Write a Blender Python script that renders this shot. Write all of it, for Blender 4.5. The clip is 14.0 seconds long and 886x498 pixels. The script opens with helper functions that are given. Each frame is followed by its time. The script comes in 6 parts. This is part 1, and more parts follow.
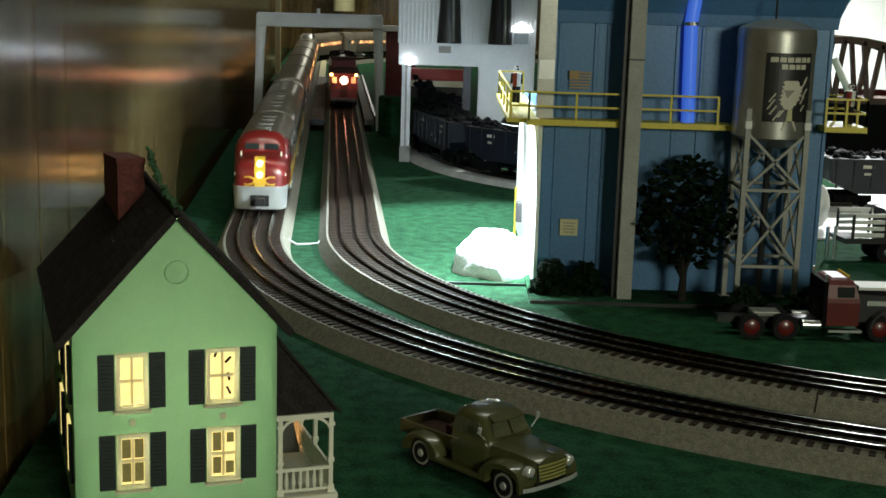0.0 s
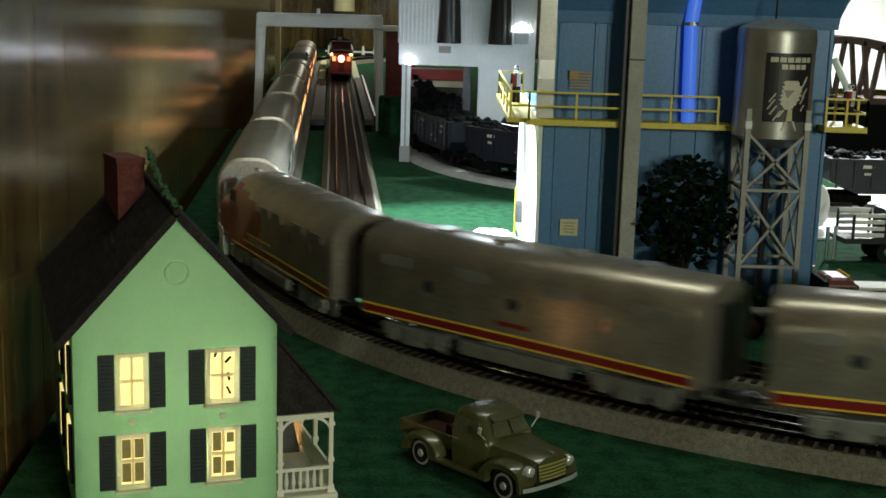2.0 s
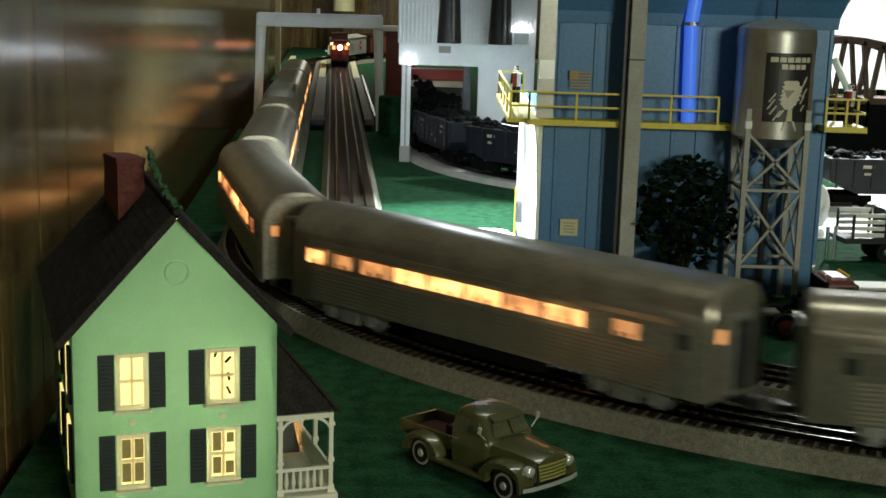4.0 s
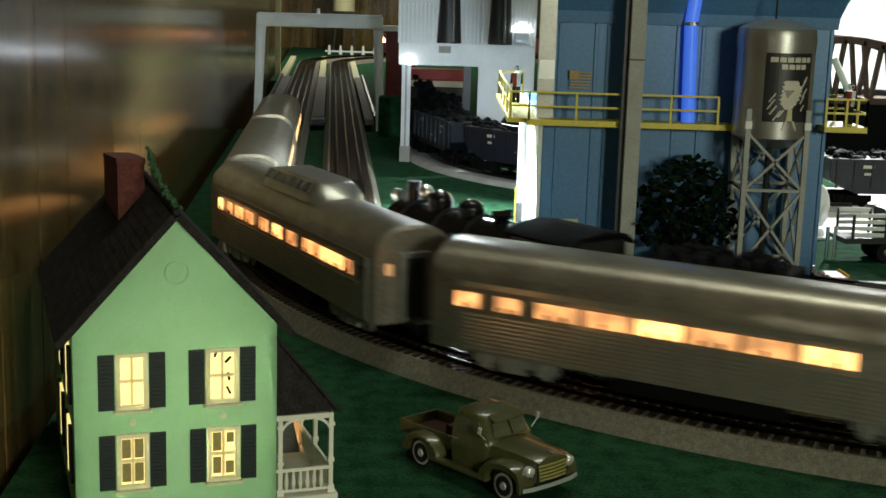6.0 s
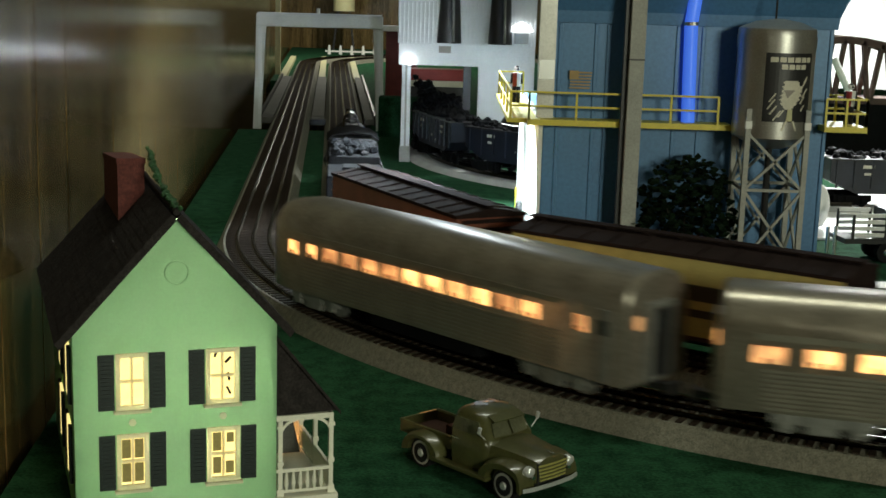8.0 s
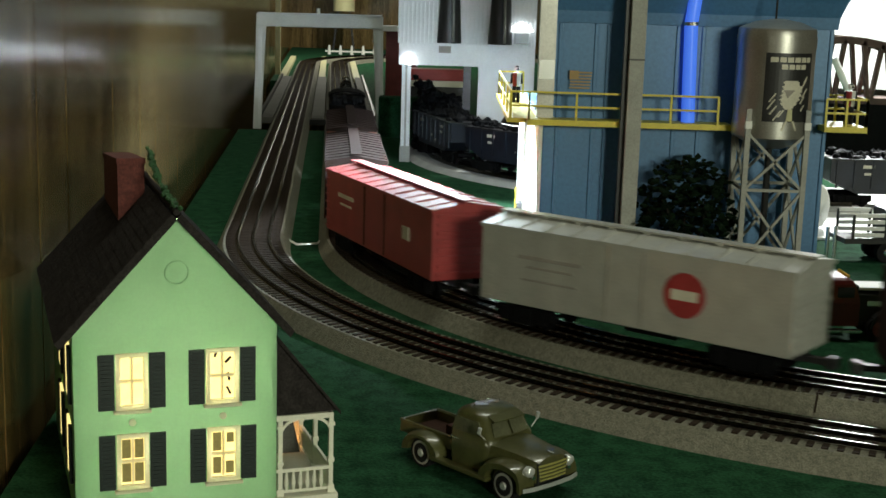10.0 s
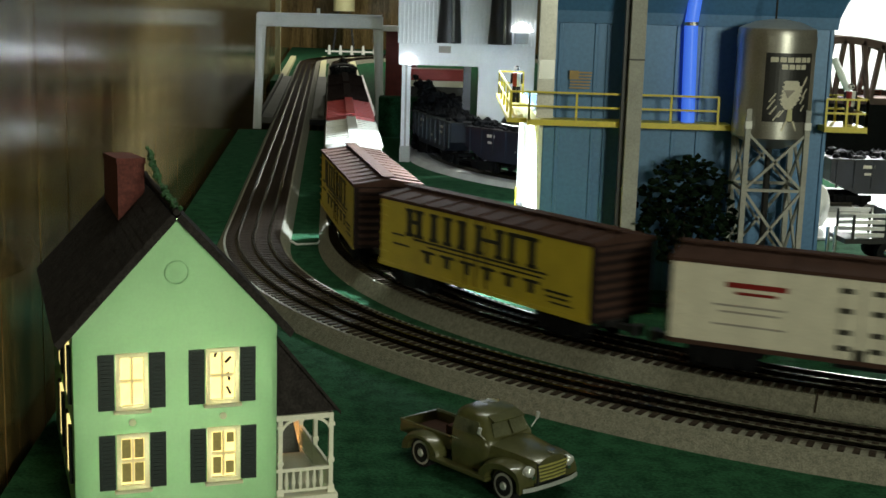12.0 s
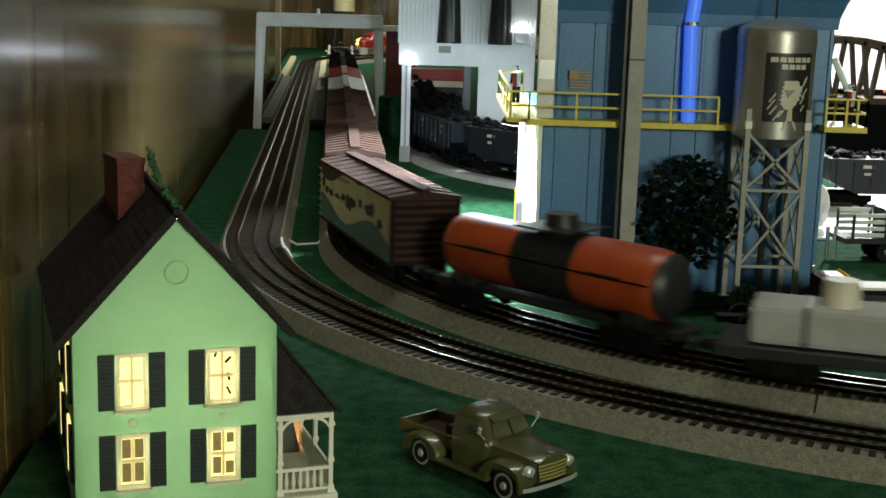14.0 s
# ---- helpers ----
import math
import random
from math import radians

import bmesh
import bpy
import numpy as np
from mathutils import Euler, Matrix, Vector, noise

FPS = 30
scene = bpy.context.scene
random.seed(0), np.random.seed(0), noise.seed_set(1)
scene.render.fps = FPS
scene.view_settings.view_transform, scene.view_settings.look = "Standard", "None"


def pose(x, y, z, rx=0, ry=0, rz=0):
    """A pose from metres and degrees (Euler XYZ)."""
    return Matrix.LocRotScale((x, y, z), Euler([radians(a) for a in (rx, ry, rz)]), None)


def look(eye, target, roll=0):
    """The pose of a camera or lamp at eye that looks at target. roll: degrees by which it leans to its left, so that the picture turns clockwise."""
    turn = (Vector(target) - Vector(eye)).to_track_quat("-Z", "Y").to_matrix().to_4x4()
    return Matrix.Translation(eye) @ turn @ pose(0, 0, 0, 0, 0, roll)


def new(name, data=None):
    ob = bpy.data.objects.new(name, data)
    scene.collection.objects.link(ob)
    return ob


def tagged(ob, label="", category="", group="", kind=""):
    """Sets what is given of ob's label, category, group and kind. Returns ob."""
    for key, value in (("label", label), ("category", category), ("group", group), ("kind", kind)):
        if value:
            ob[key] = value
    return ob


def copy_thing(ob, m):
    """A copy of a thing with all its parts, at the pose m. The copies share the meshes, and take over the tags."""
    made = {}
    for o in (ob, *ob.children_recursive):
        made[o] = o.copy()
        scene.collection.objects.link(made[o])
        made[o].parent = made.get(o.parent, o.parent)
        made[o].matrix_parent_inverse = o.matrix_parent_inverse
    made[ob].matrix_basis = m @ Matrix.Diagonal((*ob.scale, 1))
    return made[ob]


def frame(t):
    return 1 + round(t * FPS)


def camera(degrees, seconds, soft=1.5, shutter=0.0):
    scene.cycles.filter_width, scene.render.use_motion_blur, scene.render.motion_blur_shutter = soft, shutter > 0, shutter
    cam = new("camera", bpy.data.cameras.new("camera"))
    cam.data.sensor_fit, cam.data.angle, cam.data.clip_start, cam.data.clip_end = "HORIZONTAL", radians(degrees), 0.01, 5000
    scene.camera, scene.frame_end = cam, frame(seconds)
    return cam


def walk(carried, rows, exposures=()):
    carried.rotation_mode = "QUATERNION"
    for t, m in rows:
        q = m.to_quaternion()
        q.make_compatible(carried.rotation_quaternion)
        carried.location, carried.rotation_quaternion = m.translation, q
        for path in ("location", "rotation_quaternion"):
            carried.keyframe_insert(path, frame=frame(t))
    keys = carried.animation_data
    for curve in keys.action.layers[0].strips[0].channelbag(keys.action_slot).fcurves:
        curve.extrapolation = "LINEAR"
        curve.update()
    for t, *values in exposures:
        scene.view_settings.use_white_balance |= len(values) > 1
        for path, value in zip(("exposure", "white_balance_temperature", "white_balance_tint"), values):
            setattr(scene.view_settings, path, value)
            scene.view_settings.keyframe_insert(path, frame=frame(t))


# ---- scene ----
# ---- camera ----
EYE = (0.0, 0.0, 0.2593)
cam = camera(36.75, 14.0, soft=1.6, shutter=0.5)
VIEW = look(EYE, (0.0, 0.98141, 0.2593 - 0.1919), 1.70)
walk(cam, [(0.0, VIEW), (14.0, VIEW)], exposures=[(0.0, 0.05), (1.5, 0.10), (3.0, 0.30), (8.0, 0.4), (10.3, 0.53), (14.0, 0.52)])

# ---- world and lights ----
world = bpy.data.worlds.new("room_air")
scene.world = world
world.use_nodes = True
world.node_tree.nodes["Background"].inputs[0].default_value = (0.55, 0.65, 0.8, 1)
world.node_tree.nodes["Background"].inputs[1].default_value = 0.02


def lamp(name, kind, place, target, watts, colour, size=0.1, size_y=None, spot=None):
    data = bpy.data.lights.new(name, kind)
    data.energy, data.color = watts, colour
    if kind == "AREA":
        data.size = size
        if size_y:
            data.shape, data.size_y = "RECTANGLE", size_y
    else:
        data.shadow_soft_size = size
    if spot:
        data.spot_size, data.spot_blend = radians(spot), 0.5
    ob = new(name, data)
    ob.matrix_world = look(place, target)
    return ob


lamp("ceiling_tube", "AREA", (0.3, 1.2, 2.35), (0.3, 1.2, 0), 11.5, (0.92, 0.98, 0.80), 1.2, 0.15)
lamp("room_lamp", "AREA", (0.95, -1.5, 0.58), (0.1, 1.0, 0.1), 18.5, (0.92, 0.96, 0.74), 0.5, 0.3)
lamp("yard_spot", "SPOT", (-0.01, 1.53, 0.31), (0.06, 1.40, 0.02), 20.0, (0.78, 0.93, 1.0), 0.012, spot=94)
lamp("layout_lamp", "SPOT", (0.0, 1.62, 0.36), (0.06, 0.95, 0.0), 1.1, (0.76, 0.90, 1.0), 0.010, spot=70)
lamp("walkway_spot", "SPOT", (0.056, 1.185, 0.138), (-0.02, 1.28, 0.0), 8.0, (0.78, 0.93, 1.0), 0.008, spot=165)
lamp("back_spot", "SPOT", (0.74, 2.29, 0.62), (0.68, 2.05, 0.0), 60.0, (0.95, 1.0, 0.98), 0.05, spot=104)
lamp("far_spot", "SPOT", (-0.2, 4.5, 0.6), (-0.3, 4.5, 0.0), 15.0, (1.0, 1.0, 0.85), 0.03, spot=165)

# ---- materials ----


def mat(name, colour, rough=0.6, metal=0.0, vary=0.25, scale=60.0, bump=0.15, fine=700.0, emit=None, power=0.0, second=None, coat=0.0):
    m = bpy.data.materials.new(name)
    m.use_nodes = True
    nt = m.node_tree
    bs = nt.nodes["Principled BSDF"]
    bs.inputs["Roughness"].default_value = rough
    bs.inputs["Metallic"].default_value = metal
    bs.inputs["Coat Weight"].default_value = coat
    tc = nt.nodes.new("ShaderNodeTexCoord")
    n1 = nt.nodes.new("ShaderNodeTexNoise")
    n1.inputs["Scale"].default_value, n1.inputs["Detail"].default_value = scale, 5.0
    n2 = nt.nodes.new("ShaderNodeTexNoise")
    n2.inputs["Scale"].default_value, n2.inputs["Detail"].default_value = fine, 3.0
    mean = nt.nodes.new("ShaderNodeMath")
    mean.operation = "ADD"
    half = nt.nodes.new("ShaderNodeMath")
    half.operation, half.inputs[1].default_value = "MULTIPLY", 0.5
    ramp = nt.nodes.new("ShaderNodeValToRGB")
    low = second or tuple(c * (1 - vary) for c in colour)
    high = colour if second else tuple(min(1.0, c * (1 + vary)) for c in colour)
    ramp.color_ramp.elements[0].position, ramp.color_ramp.elements[1].position = 0.38, 0.62
    ramp.color_ramp.elements[0].color, ramp.color_ramp.elements[1].color = (*low, 1), (*high, 1)
    bp = nt.nodes.new("ShaderNodeBump")
    bp.inputs["Strength"].default_value, bp.inputs["Distance"].default_value = bump, 0.001
    link = nt.links.new
    link(tc.outputs["Object"], n1.inputs["Vector"]), link(tc.outputs["Object"], n2.inputs["Vector"])
    link(n1.outputs["Fac"], mean.inputs[0]), link(n2.outputs["Fac"], mean.inputs[1])
    link(mean.outputs[0], half.inputs[0]), link(half.outputs[0], ramp.inputs["Fac"])
    link(ramp.outputs["Color"], bs.inputs["Base Color"])
    link(n2.outputs["Fac"], bp.inputs["Height"]), link(bp.outputs["Normal"], bs.inputs["Normal"])
    if emit:
        bs.inputs["Emission Color"].default_value = (*emit, 1)
        bs.inputs["Emission Strength"].default_value = power
    return m


def wood_panel():
    m = mat("wood_panelling", (0.215, 0.150, 0.060), 0.13, 0, 0.3, 8, 0.07, 150, second=(0.042, 0.027, 0.011))
    nt = m.node_tree
    tc = [x for x in nt.nodes if x.type == "TEX_COORD"][0]
    mp = nt.nodes.new("ShaderNodeMapping")
    mp.inputs["Scale"].default_value = (6.0, 6.0, 0.35)
    nt.links.new(tc.outputs["Object"], mp.inputs["Vector"])
    for x in nt.nodes:
        if x.type == "TEX_NOISE":
            nt.links.new(mp.outputs["Vector"], x.inputs["Vector"])
            x.inputs["Distortion"].default_value = 0.6
    return m


def translucent_wall(name, colour):
    m = mat(name, colour, 0.55, 0, 0.06, 40, 0.1, 600)
    nt = m.node_tree
    bs = nt.nodes["Principled BSDF"]
    tr = nt.nodes.new("ShaderNodeBsdfTranslucent")
    tr.inputs["Color"].default_value = (*[c + (1 - c) * 0.38 for c in colour], 1)
    mx = nt.nodes.new("ShaderNodeMixShader")
    mx.inputs[0].default_value = 0.42
    out = nt.nodes["Material Output"]
    nt.links.new(bs.outputs[0], mx.inputs[1]), nt.links.new(tr.outputs[0], mx.inputs[2])
    nt.links.new(mx.outputs[0], out.inputs["Surface"])
    return m


M = {
    "grass": mat("grass_mat", (0.024, 0.088, 0.042), 0.95, 0, 0.35, 75, 1.0, 480, second=(0.007, 0.032, 0.014)),
    "board": mat("table_board", (0.10, 0.07, 0.05), 0.8),
    "ballast": mat("ballast_plastic", (0.178, 0.168, 0.128), 0.8, 0, 0.30, 260, 1.0, 900),
    "tie": mat("tie_brown", (0.031, 0.022, 0.016), 0.7, 0, 0.4, 200, 0.3),
    "rail": mat("nickel_rail", (0.045, 0.039, 0.031), 0.22, 1.0, 0.15, 150, 0.03),
    "panel": wood_panel(),
    "groove": mat("dark_groove", (0.02, 0.014, 0.009), 0.8),
    "plaster": mat("plain_plaster", (0.45, 0.42, 0.36), 0.9, 0, 0.1, 6, 0.2, 90),
    "house": translucent_wall("green_plastic_siding", (0.31, 0.61, 0.31)),
    "roofing": mat("dark_shingle", (0.030, 0.026, 0.025), 0.8, 0, 0.35, 160, 0.5),
    "shutter": mat("black_green_shutter", (0.012, 0.022, 0.02), 0.5, 0, 0.3),
    "cream": translucent_wall("cream_plastic", (0.90, 0.86, 0.66)),
    "whitewood": mat("white_plastic", (0.86, 0.84, 0.70), 0.5, 0, 0.06),
    "litpane": mat("lit_pane", (0.8, 0.7, 0.4), 0.4, 0, 0.1, 90, 0.05, 300, emit=(1.0, 0.78, 0.28), power=0.85),
    "grille": mat("brassy_grille", (0.46, 0.42, 0.13), 0.35, 0.35, 0.1),
    # emission added to the blue duct for its lit look; it is no lamp
    "duct": mat("blue_duct_added_glow", (0.13, 0.32, 0.92), 0.25, 0.0, 0.08, 40, 0.02, emit=(0.05, 0.16, 1.0), power=0.4),
    "hopperblue": mat("blue_black_hopper", (0.008, 0.011, 0.020), 0.45, 0.1, 0.3, 60, 0.1),
    "barnred": mat("barn_red", (0.12, 0.018, 0.016), 0.6),
    "lantern": mat("lantern_glow", (1, 1, 1), 0.3, emit=(0.9, 0.97, 1.0), power=3.0),
    "portalgrey": mat("portal_grey", (0.62, 0.63, 0.62), 0.6, 0, 0.12, 30, 0.2),
    "dimpane": mat("dim_pane", (0.20, 0.17, 0.06), 0.3, 0, 0.2, emit=(1.0, 0.8, 0.25), power=0.07),
    "roofbrown": mat("blackish_brown_roof", (0.020, 0.013, 0.012), 0.9, 0, 0.2),
    "twig": mat("dark_silhouette", (0.03, 0.025, 0.01), 0.8),
    "brick": mat("brick_red", (0.125, 0.032, 0.026), 0.85, 0, 0.3, 300, 0.5),
    "olive": mat("olive_enamel", (0.060, 0.060, 0.019), 0.36, 0.0, 0.18, 60, 0.02, 400, coat=0.7),
    "chrome": mat("chrome", (0.88, 0.88, 0.86), 0.27, 1.0, 0.05, 60, 0.0),
    "rubber": mat("black_rubber", (0.016, 0.016, 0.017), 0.7, 0, 0.2),
    "glass": mat("dark_glass", (0.025, 0.03, 0.03), 0.08, 0, 0.1, 30, 0.0),
    "silver": mat("silver_car_shell", (0.30, 0.27, 0.22), 0.31, 0.62, 0.25, 45, 0.08, 400),
    "silverroof": mat("silver_roof", (0.38, 0.37, 0.34), 0.33, 0.7, 0.16, 30, 0.06, 500),
    "flute": mat("fluted_steel", (0.33, 0.30, 0.245), 0.32, 0.65, 0.15, 60, 0.05),
    "red": mat("war_red", (0.19, 0.012, 0.011), 0.3, 0, 0.12, 30, 0.03, 300, coat=0.4),
    "yellowpaint": mat("stripe_yellow", (0.75, 0.50, 0.05), 0.4, 0, 0.08),
    "black": mat("black_plastic", (0.014, 0.014, 0.015), 0.42, 0, 0.3, 60, 0.1),
    "gloss": mat("black_enamel", (0.006, 0.006, 0.008), 0.12, 0.0, 0.2, 60, 0.02),
    "grey": mat("truck_grey", (0.22, 0.22, 0.20), 0.45, 0.4, 0.2, 120, 0.1),
    "carlight": mat("car_window_light", (0.9, 0.7, 0.4), 0.4, 0, 0.1, 60, 0.0, 200, emit=(1.0, 0.31, 0.085), power=2.2),
    "headlight": mat("headlight_glow", (1, 0.8, 0.5), 0.3, emit=(1.0, 0.52, 0.16), power=9.0),
    "redlight": mat("red_lamp_glow", (1, 0.3, 0.2), 0.3, emit=(1.0, 0.35, 0.22), power=11.0),
    "whitelight": mat("white_lamp_glow", (1, 1, 1), 0.3, emit=(0.9, 0.95, 1.0), power=24.0),
    "boxoxide": mat("boxcar_oxide", (0.17, 0.048, 0.022), 0.6, 0, 0.2, 60, 0.15),
    "boxbrown": mat("boxcar_brown", (0.052, 0.028, 0.022), 0.88, 0, 0.2, 60, 0.15),
    "boxred": mat("boxcar_red", (0.32, 0.035, 0.035), 0.5, 0, 0.15, 60, 0.1),
    "boxyellow": mat("boxcar_yellow", (0.47, 0.36, 0.03), 0.5, 0, 0.12, 60, 0.1),
    "boxwhite": mat("boxcar_white", (0.62, 0.58, 0.47), 0.5, 0, 0.1, 60, 0.1),
    "boxcream": mat("boxcar_cream", (0.60, 0.57, 0.38), 0.5, 0, 0.12, 60, 0.1),
    "dullyellow": mat("dull_yellow", (0.40, 0.34, 0.12), 0.55, 0, 0.15, 60, 0.1),
    "flatblack": mat("flat_black", (0.0045, 0.0045, 0.005), 0.75, 0, 0.3, 60, 0.1),
    "boxsilver": mat("reefer_silver", (0.50, 0.49, 0.45), 0.42, 0.35, 0.12, 60, 0.1),
    "teal": mat("boxcar_teal", (0.05, 0.16, 0.15), 0.5, 0, 0.15, 60, 0.1),
    "orange": mat("tank_orange", (0.33, 0.050, 0.011), 0.40, 0, 0.15, 60, 0.08),
    "lettering": mat("black_lettering", (0.02, 0.018, 0.012), 0.6, 0, 0.1),
    "lettergrey": mat("grey_lettering", (0.30, 0.27, 0.24), 0.6, 0, 0.1),
    "blue": mat("blue_cladding", (0.058, 0.165, 0.33), 0.42, 0.1, 0.14, 12, 0.08, 300),
    "steelgrey": mat("grey_steel_paint", (0.33, 0.33, 0.30), 0.6, 0.1, 0.15, 40, 0.1),
    "corrugated": mat("corrugated_white", (0.66, 0.67, 0.68), 0.5, 0.2, 0.1, 20, 0.05),
    "railyellow": mat("rail_yellow", (0.68, 0.56, 0.05), 0.45, 0, 0.08),
    "rockwhite": mat("white_plaster_rock", (0.82, 0.84, 0.85), 0.8, 0, 0.12, 60, 0.9, 300),
    "concrete": mat("grey_concrete", (0.34, 0.34, 0.33), 0.85, 0, 0.15, 40, 0.3),
    "deck": mat("grey_deck", (0.11, 0.106, 0.092), 0.8, 0, 0.2, 30, 0.2),
    "tank": mat("brushed_tank", (0.42, 0.41, 0.38), 0.34, 0.85, 0.12, 40, 0.05),
    "coal": mat("coal", (0.007, 0.0075, 0.009), 0.6, 0, 0.4, 200, 0.8),
    "leaf": mat("dark_foliage", (0.0042, 0.011, 0.0048), 0.8, 0, 0.5, 120, 0.5),
    "leafgreen": mat("vine_foliage", (0.02, 0.075, 0.023), 0.7, 0, 0.4, 200, 0.4),
    "bark": mat("bark", (0.014, 0.011, 0.007), 0.9, 0, 0.4, 150, 0.6),
    "truckred": mat("truck_red", (0.115, 0.008, 0.007), 0.35, 0, 0.15, 60, 0.03, coat=0.5),
    "brownsteel": mat("bridge_brown", (0.060, 0.030, 0.022), 0.6, 0.1, 0.2, 80, 0.1),
    "white": mat("white_paint", (0.78, 0.78, 0.75), 0.6, 0, 0.06),
    "sign": mat("sign_cream", (0.55, 0.52, 0.30), 0.6, 0, 0.1),
    "pilot": mat("bright_silver_pilot", (0.74, 0.75, 0.74), 0.30, 0.6, 0.06, 60, 0.02),
    "cabglass": mat("olive_tinted_glass", (0.085, 0.088, 0.050), 0.07, 0, 0.2, 60, 0.0),
    "doorlight": mat("porch_door_light", (0.9, 0.7, 0.4), 0.4, 0, 0.1, 60, 0.0, 200, emit=(1.0, 0.50, 0.20), power=3.2),
    "flag": mat("flag_faded", (0.42, 0.30, 0.14), 0.7, 0, 0.1),
}

# dull surfaces with little gloss
for _k in ("flatblack", "tie", "rubber", "boxbrown", "roofbrown", "coal", "leaf", "grass", "roofing"):
    M[_k].node_tree.nodes["Principled BSDF"].inputs["Specular IOR Level"].default_value = 0.06

# coach panes glow unevenly, brighter and yellower at random in place of bulbs
_nt = M["carlight"].node_tree
_oi, _mr = _nt.nodes.new("ShaderNodeObjectInfo"), _nt.nodes.new("ShaderNodeMapRange")
_tc, _nz = _nt.nodes.new("ShaderNodeTexCoord"), _nt.nodes.new("ShaderNodeTexNoise")
_ad, _cr = _nt.nodes.new("ShaderNodeMath"), _nt.nodes.new("ShaderNodeValToRGB")
_nz.inputs["Scale"].default_value, _nz.inputs["Detail"].default_value = 75.0, 3.0
_ad.operation = "MULTIPLY_ADD"
_ad.inputs[1].default_value = 0.55
_mr.inputs["From Min"].default_value, _mr.inputs["From Max"].default_value = 0.34, 1.05
_pw, _ml = _nt.nodes.new("ShaderNodeMath"), _nt.nodes.new("ShaderNodeMath")
_pw.operation, _ml.operation = "POWER", "MULTIPLY_ADD"
_pw.inputs[1].default_value = 2.0
_ml.inputs[1].default_value, _ml.inputs[2].default_value = 2.3, 0.13
_cr.color_ramp.elements[0].position, _cr.color_ramp.elements[1].position = 0.35, 0.95
_cr.color_ramp.elements[0].color, _cr.color_ramp.elements[1].color = (1.0, 0.20, 0.05, 1), (1.0, 0.46, 0.14, 1)
_nt.links.new(_tc.outputs["Object"], _nz.inputs["Vector"])
_nt.links.new(_oi.outputs["Random"], _ad.inputs[0])
_nt.links.new(_nz.outputs["Fac"], _ad.inputs[2])
_nt.links.new(_ad.outputs[0], _mr.inputs["Value"])
_nt.links.new(_ad.outputs[0], _cr.inputs["Fac"])
_nt.links.new(_mr.outputs[0], _pw.inputs[0])
_nt.links.new(_pw.outputs[0], _ml.inputs[0])
_nt.links.new(_ml.outputs[0], _nt.nodes["Principled BSDF"].inputs["Emission Strength"])
_nt.links.new(_cr.outputs["Color"], _nt.nodes["Principled BSDF"].inputs["Emission Color"])

# ---- mesh helpers ----


def part(name, bm, material, parent=None, label="", smooth=False):
    me = bpy.data.meshes.new(name)
    bmesh.ops.recalc_face_normals(bm, faces=bm.faces)
    bm.to_mesh(me)
    bm.free()
    for m in material if isinstance(material, (list, tuple)) else [material]:
        me.materials.append(M[m])
    if smooth:
        me.polygons.foreach_set("use_smooth", [True] * len(me.polygons))
        me.set_sharp_from_angle(angle=radians(38))
    ob = new(name, me)
    ob.parent = parent
    if label:
        ob["label"] = label
    return ob


def again(ob, parent, m):
    """Another piece on the same mesh."""
    o = ob.copy()
    scene.collection.objects.link(o)
    o.parent = parent
    o.matrix_basis = m
    return o


def thing(name, label, category, group="", kind="", m=None):
    e = new(name)
    e.empty_display_size = 0.02
    if m is not None:
        e.matrix_basis = m
    return tagged(e, label, category, group, kind)


def box(bm, cx, cy, cz, sx, sy, sz, bevel=0.0, m=None):
    r = bmesh.ops.create_cube(bm, size=1.0, matrix=Matrix.LocRotScale((cx, cy, cz), None, (sx, sy, sz)))
    vs = r["verts"]
    if bevel:
        es = list({e for v in vs for e in v.link_edges})
        rb = bmesh.ops.bevel(bm, geom=es, offset=bevel, segments=2, affect="EDGES", profile=0.6)
        vs = list({v for f in rb["faces"] for v in f.verts} | {v for v in vs if v.is_valid})
    if m is not None:
        bmesh.ops.transform(bm, matrix=m, verts=vs)
    return bm


def B(*a, **k):
    return box(bmesh.new(), *a, **k)


def rod(bm, p, q, r, r2=None, seg=10):
    p, q = Vector(p), Vector(q)
    v = q - p
    m = Matrix.Translation((p + q) / 2) @ v.to_track_quat("Z", "Y").to_matrix().to_4x4()
    bmesh.ops.create_cone(bm, cap_ends=True, segments=seg, radius1=r, radius2=r if r2 is None else r2, depth=v.length, matrix=m)
    return bm


def rodb(*a, **k):
    return rod(bmesh.new(), *a, **k)


def bar(bm, p, q, w, h):
    """A square bar from p to q."""
    p, q = Vector(p), Vector(q)
    v = q - p
    m = Matrix.Translation((p + q) / 2) @ v.to_track_quat("Z", "Y").to_matrix().to_4x4() @ Matrix.Diagonal((w, h, v.length, 1))
    bmesh.ops.create_cube(bm, size=1.0, matrix=m)
    return bm


def barb(*a):
    return bar(bmesh.new(), *a)


def loft(bm, rings, caps=True, closed=True):
    vs = [[bm.verts.new(p) for p in ring] for ring in rings]
    n = len(vs[0])
    for a, b in zip(vs, vs[1:]):
        for i in range(n if closed else n - 1):
            j = (i + 1) % n
            bm.faces.new((a[i], a[j], b[j], b[i]))
    if caps:
        bm.faces.new(vs[0][::-1]), bm.faces.new(vs[-1])
    return bm


def blob(bm, c, r, amp, seed, sub=2, squash=(1, 1, 1)):
    q = bmesh.ops.create_icosphere(bm, subdivisions=sub, radius=1.0)
    for v in q["verts"]:
        k = 1 + amp * noise.noise(v.co * 1.7 + Vector((seed * 7.3, seed, -seed)))
        v.co = Vector((c[0] + v.co.x * r * k * squash[0], c[1] + v.co.y * r * k * squash[1], c[2] + v.co.z * r * k * squash[2]))
    return bm


